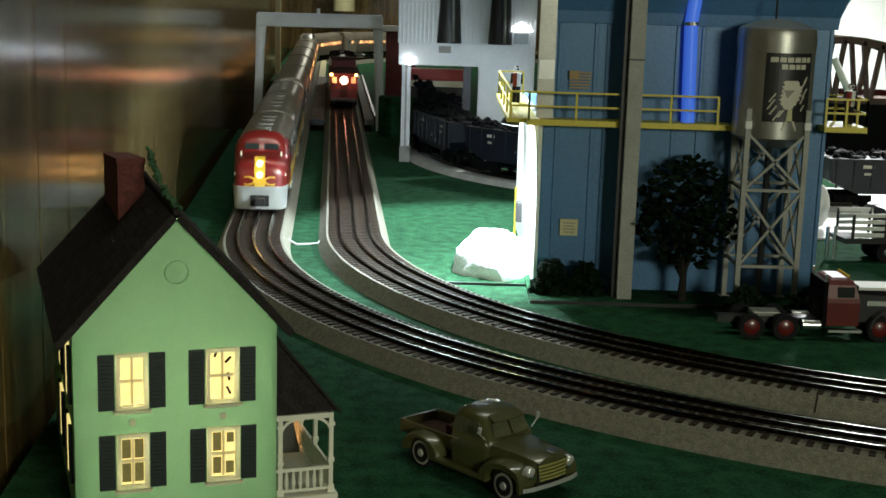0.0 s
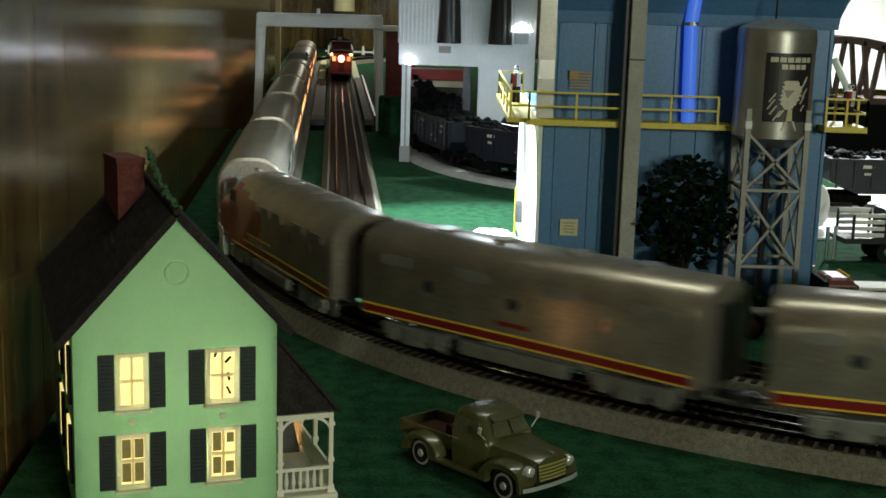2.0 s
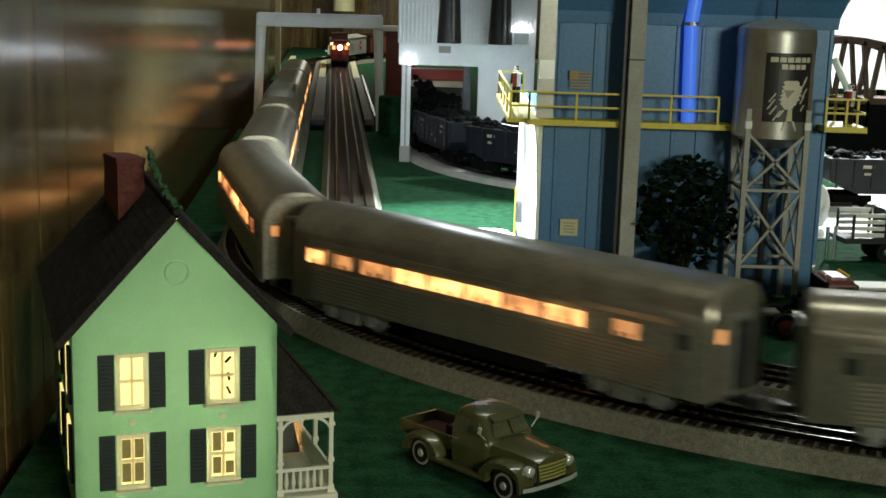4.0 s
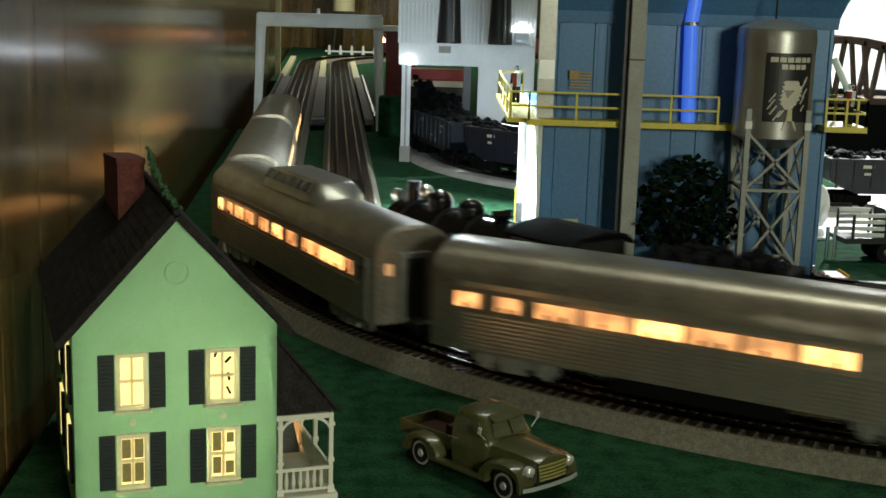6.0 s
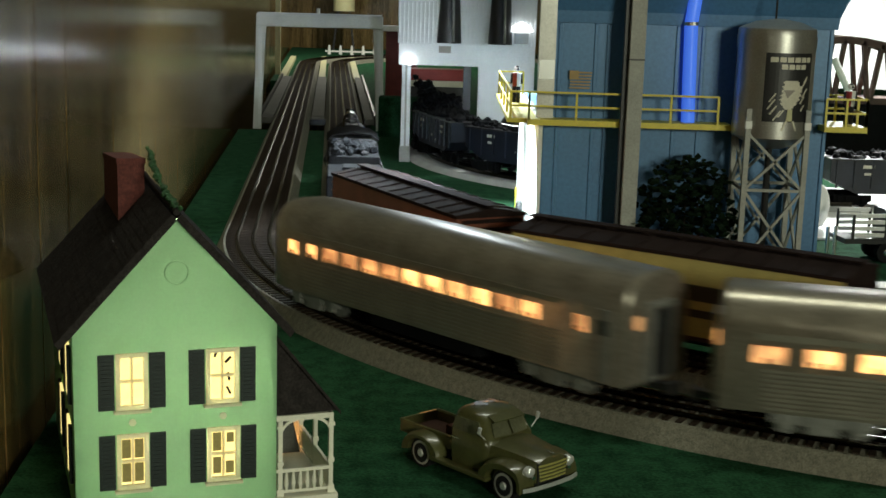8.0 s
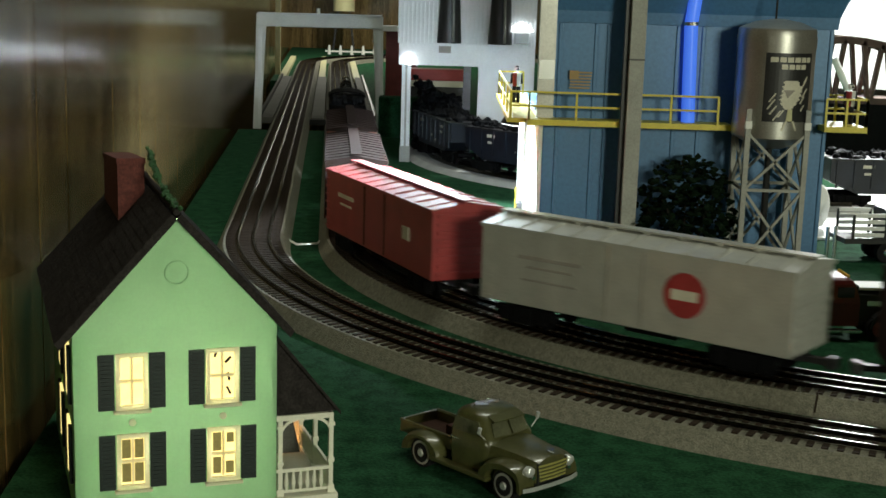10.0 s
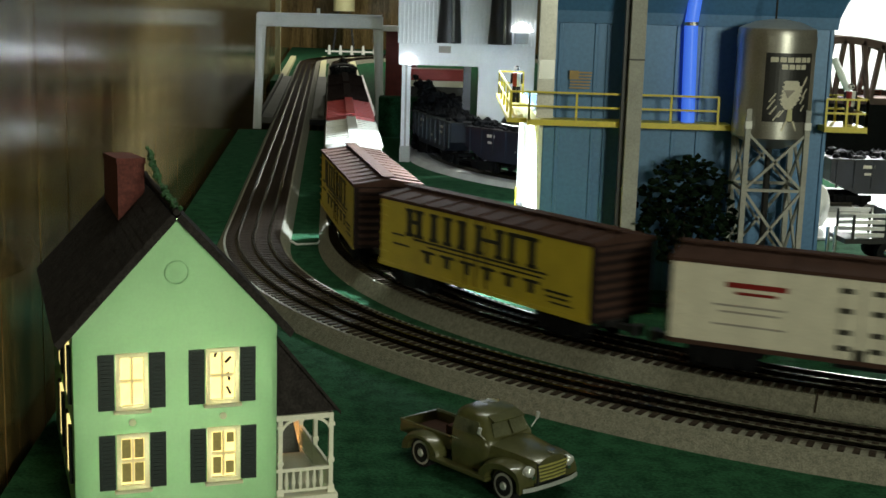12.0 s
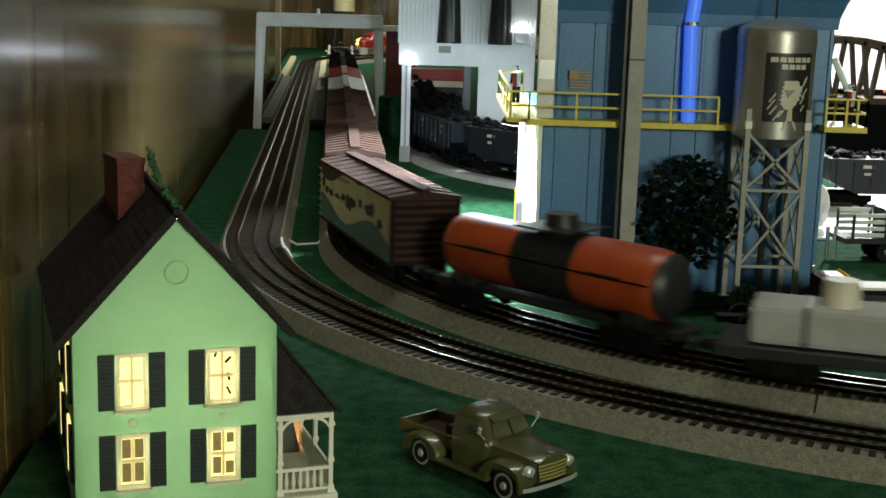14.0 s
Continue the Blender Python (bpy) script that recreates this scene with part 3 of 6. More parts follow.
def freight_body(e, material, roof, L, H=0.0745, W=0.0300):
    part("body", B(0, 0, 0.0185 + (H - 0.0185) / 2, 2 * L, 2 * W, H - 0.0185, 0.0008), material, e)
    bm = bmesh.new()
    sec = [(-W - 0.0012, H - 0.002), (-W - 0.0012, H + 0.0005), (0, H + 0.0052), (W + 0.0012, H + 0.0005), (W + 0.0012, H - 0.002)]
    loft(bm, [[(x, y, z) for y, z in sec] for x in (-L - 0.001, L + 0.001)])
    part("roof", bm, roof, e)
    rw = B(0, 0, H + 0.0068, 2 * L + 0.004, 0.011, 0.0012)
    for i in range(9):
        box(rw, -L + 0.01 + i * (2 * L - 0.02) / 8, 0, H + 0.0055, 0.003, 0.012, 0.0018)
    part("running_board", rw, roof, e)
    for i in range(11):
        for s in (-1, 1):
            part("roof_rib", barb( (-L + 0.012 + i * (2 * L - 0.024) / 10, s * 0.006, H + 0.0048), (-L + 0.012 + i * (2 * L - 0.024) / 10, s * (W + 0.0005), H + 0.0009), 0.0014, 0.0012), roof, e)
    for s in (-1, 1):
        en = bmesh.new()
        for i in range(8):
            box(en, s * (L + 0.0006), 0, 0.0235 + i * 0.0066, 0.0022, 2 * W - 0.008, 0.0032, 0.0006)
        part("end_ribs", en, material if material == "boxsilver" else roof, e)
        for i in range(7):
            part("ladder_rung", B(s * (L - 0.006), s * (W + 0.0013), 0.022 + i * 0.0075, 0.010, 0.0008, 0.0008), material, e)
    part("underframe", B(0, 0, 0.0155, 2 * L - 0.006, 0.016, 0.007), "black", e)
    part("brake_tank", rodb((-0.02, -0.012, 0.0085), (0.02, -0.012, 0.0085), 0.005), "black", e)
    bogie(e, L - 0.036, (-0.0155, 0.0155), "flatblack", 0.0075), bogie(e, -L + 0.036, (-0.0155, 0.0155), "flatblack", 0.0075)
    coupler(e, L), coupler(e, -L)


def marks(e, name, rows, material, W=0.0300, label=""):
    """Plain painted bars (x, z, width, height) on both sides, kept the right way round."""
    kx = 0.1225 / 0.157
    for s in (-1, 1):
        for x, z, w, h in rows:
            x, w, z, h = x * kx, w * (kx if w > 0.002 else 1), 0.0205 + (z - 0.0155) * 0.86, h * 0.88
            part(name, B(x if s < 0 else -x, s * (W + 0.0004), z, w, 0.0007, h), material, e, label)


def freight(kind):
    d = {"brown": ("boxcar", "oxide brown boxcar with a blackish roof", "boxoxide", "roofbrown"), "dark_yellow": ("reefer_car", "dull yellow refrigerator car with a black roof", "dullyellow", "roofbrown"),
         "red": ("boxcar", "bright red boxcar with a red roof", "boxred", "boxred"), "silver": ("reefer_car", "silver refrigerator car with a round red emblem", "boxsilver", "boxsilver"),
         "yellow": ("reefer_car", "yellow refrigerator car with brown ends and black lettering", "boxyellow", "boxbrown"), "white": ("reefer_car", "cream white refrigerator car with brown roof and black hinges", "boxwhite", "boxbrown"),
         "teal": ("reefer_car", "cream and teal refrigerator car with wavy painted scene", "boxcream", "boxbrown")}[kind]
    e = thing(d[0], d[1], "freight car", "freight train")
    L = 0.1225
    freight_body(e, d[2], d[3], L)
    W = 0.03
    if kind in ("yellow", "white", "teal", "dark_yellow"):
        for s in (-1, 1):
            part("end_wall", B(s * (L + 0.0002), 0, 0.0463, 0.0014, 2 * W + 0.0006, 0.0555), "roofbrown", e, "blackish brown end wall")
            part("side_sill", B(0, s * (W + 0.0003), 0.0192, 2 * L, 0.0016, 0.003), "boxbrown" if kind != "yellow" else "boxyellow", e)
    if kind == "yellow":
        # plain bars in place of the two lines of large lettering
        big = []
        for x in (-0.106, -0.090, -0.066, -0.044, -0.022, 0.004, 0.034, 0.052, 0.080):
            big += [(x, 0.0590, 0.0080, 0.0230), (x, 0.0705, 0.0135, 0.0030), (x, 0.0475, 0.0135, 0.0030)]
        big += [(0.068, 0.0705, 0.040, 0.0034), (0.020, 0.0600, 0.022, 0.0030), (-0.098, 0.0600, 0.018, 0.0034)]
        marks(e, "lettering", big, "lettering", label="large black painted lettering bars")
        marks(e, "lettering_rule", [(0.0, 0.0440, 0.200, 0.0018), (0.01, 0.0400, 0.17, 0.0014)], "lettering")
        low = []
        for i in range(6):
            low += [(-0.075 + i * 0.031, 0.0350, 0.022, 0.0024), (-0.075 + i * 0.031, 0.0300, 0.0070, 0.010)]
        marks(e, "small_lettering", low, "lettering")
        marks(e, "data_lettering", [(0.115, 0.031, 0.034, 0.0018), (0.115, 0.0265, 0.028, 0.0016), (-0.12, 0.036, 0.026, 0.0016), (0.12, 0.022, 0.03, 0.0012), (-0.125, 0.045, 0.02, 0.0016)], "lettering")
    if kind in ("white", "yellow"):
        lines = [(x, 0.046, 0.0006, 0.06) for x in (-0.016, 0.0, 0.016)]
        marks(e, "door_seam", lines, "lettergrey" if kind == "white" else "boxbrown")
    if kind == "white":
        marks(e, "hinge", [(s * 0.013, z, 0.011, 0.0038) for s in (-1, 1) for z in (0.067, 0.052, 0.036, 0.024)] + [(0, 0.020, 0.01, 0.008)], "lettering", label="black door hinges")
        marks(e, "lettering", [(-0.085, 0.062, 0.05, 0.004), (-0.085, 0.056, 0.034, 0.0022), (0.09, 0.062, 0.05, 0.003)], "red", label="faded red lettering bars")
        marks(e, "small_lettering", [(-0.09, 0.046, 0.06, 0.0014), (-0.09, 0.041, 0.05, 0.0014), (-0.09, 0.031, 0.06, 0.0014), (0.09, 0.047, 0.03, 0.003), (0.09, 0.040, 0.04, 0.0022), (0.09, 0.032, 0.048, 0.0022), (0.09, 0.026, 0.03, 0.0016)], "lettergrey")
    if kind == "silver":
        for s in (-1, 1):
            x = 0.046 if s < 0 else -0.046
            part("emblem", rodb((x, s * (W + 0.0001), 0.0475), (x, s * (W + 0.0008), 0.0475), 0.0155, seg=28), "boxred", e, "round red emblem")
            part("emblem_bar", B(x, s * (W + 0.0009), 0.0475, 0.020, 0.0007, 0.007), "boxwhite", e)
        marks(e, "lettering", [(-0.08, 0.055, 0.07, 0.003), (-0.08, 0.047, 0.05, 0.002), (-0.08, 0.036, 0.06, 0.0018)], "lettergrey")
        marks(e, "door_seam", [(x, 0.046, 0.0008, 0.06) for x in (-0.018, 0.018)], "lettergrey")
    if kind == "red":
        marks(e, "lettering", [(0.09, 0.047, 0.018, 0.012), (-0.09, 0.056, 0.05, 0.004), (-0.09, 0.047, 0.035, 0.002)], "boxwhite")
        marks(e, "door_seam", [(x, 0.046, 0.0016, 0.06) for x in (-0.03, 0.03)], "boxbrown")
    if kind == "teal":
        for s in (-1, 1):
            bm = bmesh.new()
            top, bot = [], []
            for i in range(33):
                x = -L + 0.002 + i * (2 * L - 0.004) / 32
                z = 0.0365 + 0.0085 * math.sin(x * 33 * (-s) - 0.6)
                top.append((x, z)), bot.append((x, 0.0205))
            ring = [(x, s * (W + 0.0001), z) for x, z in top + bot[::-1]]
            ring2 = [(x, s * (W + 0.0008), z) for x, z in top + bot[::-1]]
            loft(bm, [ring, ring2])
            part("wave_panel", bm, "teal", e, "teal wavy lower side")
            bm = bmesh.new()
            ring = [(-L + 0.003, 0.0735)] + [(-L + 0.003 + i * L * 1.25 / 24, 0.0640 - 0.0055 * math.sin(i / 24 * 7.0) + 0.0088 * (i / 24) ** 1.6) for i in range(24)] + [(L * 0.27, 0.0735)]
            ring = [(-s * x, z) for x, z in ring]
            loft(bm, [[(x, s * (W + 0.0001), z) for x, z in ring], [(x, s * (W + 0.0008), z) for x, z in ring]])
            part("dark_band", bm, "lettering", e, "black scalloped band")
        rnd = random.Random(4)
        for x0, z0, w, h in ((-0.106, 0.056, 0.006, 0.006), (-0.093, 0.050, 0.007, 0.004), (-0.076, 0.0485, 0.008, 0.003), (-0.052, 0.0490, 0.010, 0.0025), (-0.030, 0.0515, 0.005, 0.003),
                             (-0.008, 0.0500, 0.011, 0.0085), (0.008, 0.0520, 0.006, 0.004), (0.030, 0.0545, 0.005, 0.0045), (0.058, 0.0545, 0.011, 0.005), (0.070, 0.0560, 0.005, 0.006), (0.092, 0.0480, 0.009, 0.0045)):
            out = [(math.cos(k * math.tau / 17) * rnd.uniform(0.45, 1.2) * w, math.sin(k * math.tau / 17) * rnd.uniform(0.45, 1.2) * h) for k in range(17)]
            for s in (-1, 1):
                part("painted_shape", loft(bmesh.new(), [[(-s * (x0 + a), s * (W + q), z0 + b) for a, b in out] for q in (0.0002, 0.0009)]), "lettering", e, "dark painted shape")
        marks(e, "pale_line", [(-0.06, 0.070, 0.09, 0.003)], "lettergrey")
    if kind in ("dark_yellow",):
        marks(e, "lettering", [(0, 0.05, 0.16, 0.012), (0, 0.034, 0.1, 0.006)], "lettering")
    return e


def tank_car():
    e = thing("tank_car", "orange tank car with a wide black middle band", "tank car", "freight train")
    bm = bmesh.new()
    rings = []
    for x, r in ((0.108, 0.010), (0.106, 0.018), (0.100, 0.0235), (0.090, 0.0255), (0.030, 0.0255), (0.0295, 0.0255), (-0.0295, 0.0255), (-0.03, 0.0255), (-0.09, 0.0255), (-0.1, 0.0235), (-0.106, 0.018), (-0.108, 0.010)):
        rings.append([(x, r * math.cos(a * math.pi / 12), 0.046 + r * math.sin(a * math.pi / 12)) for a in range(24)])
    loft(bm, rings)
    for f in bm.faces:
        if abs(f.calc_center_median().x) < 0.0297 or abs(f.calc_center_median().x) > 0.1005:
            f.material_index = 1
    part("tank", bm, ["orange", "black"], e, smooth=True)
    part("dome", rodb((0, 0, 0.068), (0, 0, 0.084), 0.013, 0.012, seg=20), "black", e, smooth=True)
    part("dome_platform", B(0, 0, 0.074, 0.05, 0.05, 0.0015), "black", e)
    for s in (-1, 1):
        hr = bmesh.new()
        rod(hr, (-0.1, s * 0.027, 0.050), (0.1, s * 0.027, 0.050), 0.0007)
        part("handrail", hr, "rail", e)
        ld = bmesh.new()
        for i in range(8):
            box(ld, 0, s * 0.0285, 0.02 + i * 0.0065, 0.010, 0.0008, 0.0008)
        part("ladder", ld, "black", e)
        for q in (-0.06, 0.06):
            part("lettering", B(q, s * 0.0252, 0.050, 0.03, 0.0012, 0.003), "lettering", e)
    part("frame", B(0, 0, 0.0165, 0.236, 0.030, 0.006, 0.001), "black", e)
    for q in (-0.08, 0.08):
        part("saddle", B(q, 0, 0.0225, 0.014, 0.040, 0.009), "black", e)
    bogie(e, 0.082, (-0.0155, 0.0155), "flatblack", 0.0075), bogie(e, -0.082, (-0.0155, 0.0155), "flatblack", 0.0075)
    coupler(e, 0.118), coupler(e, -0.118)
    return e


def flat_car():
    e = thing("flat_car", "low black flat car with pale load and yellow edge", "flat car", "freight train")
    part("deck", B(0, 0, 0.0185, 0.312, 0.060, 0.008, 0.001), "black", e)
    part("side_stripe", B(0, -0.0305, 0.0185, 0.30, 0.001, 0.003), "boxyellow", e)
    part("load", B(0.0, 0, 0.036, 0.27, 0.046, 0.026, 0.004), "concrete", e, "pale grey boxed load")
    for x in (-0.1, 0, 0.1):
        part("strap", B(x, 0, 0.036, 0.006, 0.0475, 0.0275, 0.004), "black", e)
    part("lamp_housing", rodb((0.08, 0, 0.049), (0.08, 0, 0.066), 0.013, 0.011, seg=18), "boxwhite", e, smooth=True)
    bogie(e, 0.112, (-0.0155, 0.0155), "flatblack", 0.0075), bogie(e, -0.112, (-0.0155, 0.0155), "flatblack", 0.0075)
    coupler(e, 0.157), coupler(e, -0.157)
    return e


def steam_engine():
    e = thing("steam_locomotive", "glossy black steam locomotive with silver trim", "locomotive", "freight train")
    bm = rodb((-0.055, 0, 0.046), (0.118, 0, 0.046), 0.0245, 0.0225, seg=24)
    part("boiler", bm, "gloss", e, smooth=True)
    part("smokebox_front", rodb((0.118, 0, 0.046), (0.124, 0, 0.046), 0.021, 0.015, seg=24), "grey", e, smooth=True)
    part("chimney", rodb((0.105, 0, 0.066), (0.105, 0, 0.085), 0.0052, 0.0060, seg=16), "gloss", e, "glossy black chimney", smooth=True)
    for x, r, h in ((0.068, 0.011, 0.082), (0.028, 0.0115, 0.080)):
        part("boiler_dome", blob(rodb((x, 0, 0.064), (x, 0, h - 0.007), r, r * 0.92, seg=18), (x, 0, h - 0.0075), r * 0.93, 0, 1, 2, (1, 1, 0.8)), "gloss", e, smooth=True)
    part("bell", blob(bmesh.new(), (0.087, 0, 0.078), 0.0065, 0.0, 1), "chrome", e, smooth=True)
    part("generator", rodb((-0.01, -0.008, 0.0735), (-0.01, 0.008, 0.0735), 0.0042), "gloss", e, smooth=True)
    part("headlamp", rodb((0.120, 0, 0.070), (0.129, 0, 0.070), 0.006, seg=14), "chrome", e)
    for x in (0.095, 0.05, 0.01, -0.03):
        part("boiler_band", rodb((x - 0.001, 0, 0.046), (x + 0.001, 0, 0.046), 0.0249, seg=24), "black", e, smooth=True)
    cab = B(-0.085, 0, 0.0485, 0.062, 0.056, 0.044, 0.001)
    part("cab", cab, "black", e)
    rf = bmesh.new()
    sec = [(-0.030, 0.0695), (-0.021, 0.0755), (0, 0.0780), (0.021, 0.0755), (0.030, 0.0695)]
    loft(rf, [[(x, y, z) for y, z in sec] + [(x, y * 0.97, z - 0.002) for y, z in sec[::-1]] for x in (-0.123, -0.050)])
    part("cab_roof", rf, "flatblack", e, smooth=True)
    for s in (-1, 1):
        part("cab_window", B(-0.083, s * 0.0283, 0.058, 0.028, 0.001, 0.012), "glass", e)
        part("running_board", B(0.03, s * 0.0255, 0.0345, 0.178, 0.011, 0.0022), "black", e)
        part("cylinder", rodb((0.085, s * 0.025, 0.018), (0.118, s * 0.025, 0.018), 0.0095, seg=16), "black", e, smooth=True)
        part("side_rod", B(0.005, s * 0.0225, 0.0155, 0.125, 0.002, 0.004), "rail", e)
        part("handrail", rodb((-0.05, s * 0.0265, 0.056), (0.11, s * 0.0255, 0.056), 0.0007), "rail", e)
        for x in (0.055, 0.015, -0.025):
            part("driving_wheel", rodb((x, s * 0.0175, 0.0165), (x, s * 0.0212, 0.0165), 0.0165, seg=24), "grey", e, smooth=True)
        part("air_tank", rodb((-0.03, s * 0.022, 0.029), (0.03, s * 0.022, 0.029), 0.0055), "black", e, smooth=True)
    pl = bmesh.new()
    for i in range(-4, 5):
        bar(pl, (0.124, i * 0.0062, 0.018), (0.142, i * 0.0045, 0.004), 0.0024, 0.0024)
    box(pl, 0.123, 0, 0.020, 0.012, 0.056, 0.006)
    part("cowcatcher", pl, "black", e)
    bogie(e, 0.105, (-0.013, 0.013), "black", 0.007), bogie(e, -0.092, (-0.012, 0.012), "black", 0.007)
    return e


def tender():
    e = thing("coal_tender", "black coal tender heaped with coal", "tender", "freight train")
    part("body", B(0, 0, 0.037, 0.205, 0.058, 0.044, 0.0015), "flatblack", e)
    part("coal_bunker", B(0.045, 0, 0.062, 0.105, 0.054, 0.010, 0.002), "flatblack", e)
    cb = bmesh.new()
    rnd = random.Random(3)
    for i in range(60):
        blob(cb, (rnd.uniform(0.0, 0.09), rnd.uniform(-0.022, 0.022), 0.066 + rnd.uniform(0, 0.006)), rnd.uniform(0.004, 0.0065), 0.5, i, 1)
    part("coal_load", cb, "coal", e, "lumpy coal")["kind"] = "stuff"
    part("water_hatch", B(-0.06, 0, 0.0615, 0.03, 0.026, 0.006, 0.001), "flatblack", e)
    part("back_lamp", rodb((-0.1, 0, 0.064), (-0.107, 0, 0.064), 0.0045), "chrome", e)
    for s in (-1, 1):
        part("edge_rail", rodb((-0.1, s * 0.028, 0.060), (0.0, s * 0.028, 0.060), 0.0009), "rail", e)
    bogie(e, 0.062, (-0.022, 0.0, 0.022), "flatblack", 0.0075), bogie(e, -0.062, (-0.022, 0.0, 0.022), "flatblack", 0.0075)
    coupler(e, -0.103)
    return e


def caboose():
    e = thing("caboose", "dark red caboose with a lit red tail lamp", "caboose", "freight train")
    part("body", B(0, 0, 0.044, 0.17, 0.056, 0.054, 0.001), "barnred", e)
    bm = bmesh.new()
    sec = [(-0.0315, 0.070), (-0.02, 0.0755), (0, 0.0775), (0.02, 0.0755), (0.0315, 0.070)]
    loft(bm, [[(x, y, z) for y, z in sec] for x in (-0.115, 0.115)])
    part("roof", bm, "boxbrown", e)
    part("cupola", B(0.01, 0, 0.084, 0.045, 0.050, 0.020, 0.0015), "barnred", e)
    part("cupola_roof", B(0.01, 0, 0.095, 0.052, 0.056, 0.003, 0.0008), "boxbrown", e)
    part("platform", B(0, 0, 0.0165, 0.226, 0.05, 0.004), "black", e)
    for y in (-0.019, 0.019):
        part("end_window", B(-0.0855, y, 0.055, 0.0015, 0.009, 0.012), "carlight", e, "lit end window")
        part("marker_lamp", rodb((-0.088, y * 1.3, 0.066), (-0.092, y * 1.3, 0.066), 0.0032), "headlight", e)
    part("end_door", B(-0.0858, 0, 0.043, 0.0015, 0.015, 0.044), "boxbrown", e)
    part("tail_lamp", blob(bmesh.new(), (-0.108, 0, 0.056), 0.0085, 0, 2), "redlight", e, "glowing red lamp", smooth=True)
    for s in (-1, 1):
        rl = bmesh.new()
        for y in (-0.024, -0.012, 0.012, 0.024):
            rod(rl, (s * 0.112, y, 0.018), (s * 0.112, y, 0.036), 0.0007)
        rod(rl, (s * 0.112, -0.025, 0.036), (s * 0.112, 0.025, 0.036), 0.0008)
        part("end_railing", rl, "black", e)
        for x in (-0.05, 0.05):
            part("side_window", B(x, s * 0.0282, 0.053, 0.012, 0.001, 0.014), "carlight", e)
    bogie(e, 0.065, (-0.0155, 0.0155), "flatblack", 0.0075), bogie(e, -0.065, (-0.0155, 0.0155), "flatblack", 0.0075)
    coupler(e, 0.115)
    return e


# consists: thing, distance of its middle behind the train's front, half the bogie spacing, faces backwards
NOSE = nose_unit(True)
NOSE_BACK = nose_unit(False)
COACH = coach("coach")
TRAIN1 = [(NOSE, 0.150, 0.09, False), (booster_unit(), 0.452, 0.086, False), (NOSE_BACK, 0.750, 0.09, True), (coach("baggage"), 1.101, 0.121, False),
          (COACH, 1.497, 0.121, False), (copy_thing(COACH, Matrix.Identity(4)), 1.895, 0.121, False), (copy_thing(COACH, Matrix.Identity(4)), 2.293, 0.121, False),
          (coach("dome"), 2.691, 0.121, False), (copy_thing(COACH, Matrix.Identity(4)), 3.089, 0.121, False), (coach("tail"), 3.487, 0.121, False)]
YELLOW = freight("yellow")
SILVER = freight("silver")
BROWN = freight("brown")
TRAIN2 = [(steam_engine(), 0.145, 0.07, False), (tender(), 0.395, 0.062, False), (BROWN, 0.695, 0.0865, False), (freight("dark_yellow"), 0.985, 0.0865, False),
          (freight("red"), 1.275, 0.0865, False), (SILVER, 1.565, 0.0865, False), (YELLOW, 1.855, 0.0865, False), (copy_thing(YELLOW, Matrix.Identity(4)), 2.145, 0.0865, False),
          (freight("white"), 2.435, 0.0865, False), (freight("teal"), 2.725, 0.0865, False), (tank_car(), 3.0, 0.082, False), (flat_car(), 3.295, 0.112, False),
          (copy_thing(BROWN, Matrix.Identity(4)), 5.49, 0.0865, False), (copy_thing(SILVER, Matrix.Identity(4)), 5.785, 0.0865, False), (caboose(), 6.06, 0.065, False)]
# seconds and metres along the oval of each train's front
RUN1 = [(0.0, -0.10), (0.6, 0.245), (1.0, 0.465), (1.4, 0.688), (2.5, 1.28), (3.0, 1.540), (5.3, 2.64), (6.5, 3.208), (8.2, 4.06), (14.0, 6.95)]
RUN2 = [(0.0, 2.30), (1.5, 1.65), (3.0, 1.20), (5.5, 0.370), (6.0, 0.205), (6.5, 0.040), (7.5, -0.308), (8.2, -0.518), (10.3, -1.158), (10.8, -1.323), (11.3, -1.508), (11.8, -1.703), (12.5, -1.978), (13.3, -2.308), (14.0, -2.578)]


def at_time(run, t):
    for (a, p), (b, q) in zip(run, run[1:]):
        if t <= b:
            return p + (q - p) * (t - a) / (b - a)
    return run[-1][1]


def car_pose(c, r, s, half, way, back):
    """Pose of a car whose middle is at s, on its two bogies; way: +1 or -1 along the oval."""
    a, b = oval(c, r, s + way * half)[0], oval(c, r, s - way * half)[0]
    h = (a - b) * (-1 if back else 1)
    return Matrix.Translation((a + b) / 2 + Vector((0, 0, ZR))) @ Matrix.Rotation(math.atan2(h.y, h.x), 4, "Z")


def motions():
    times = [i * 0.2 for i in range(71)]
    for ob, q, half, back in TRAIN1:
        walk(ob, [(t, car_pose(C1, R1, at_time(RUN1, t) - q, half, 1, back)) for t in times])
    for ob, q, half, back in TRAIN2:
        walk(ob, [(t, car_pose(C2, R2, at_time(RUN2, t) + q, half, -1, back)) for t in times])


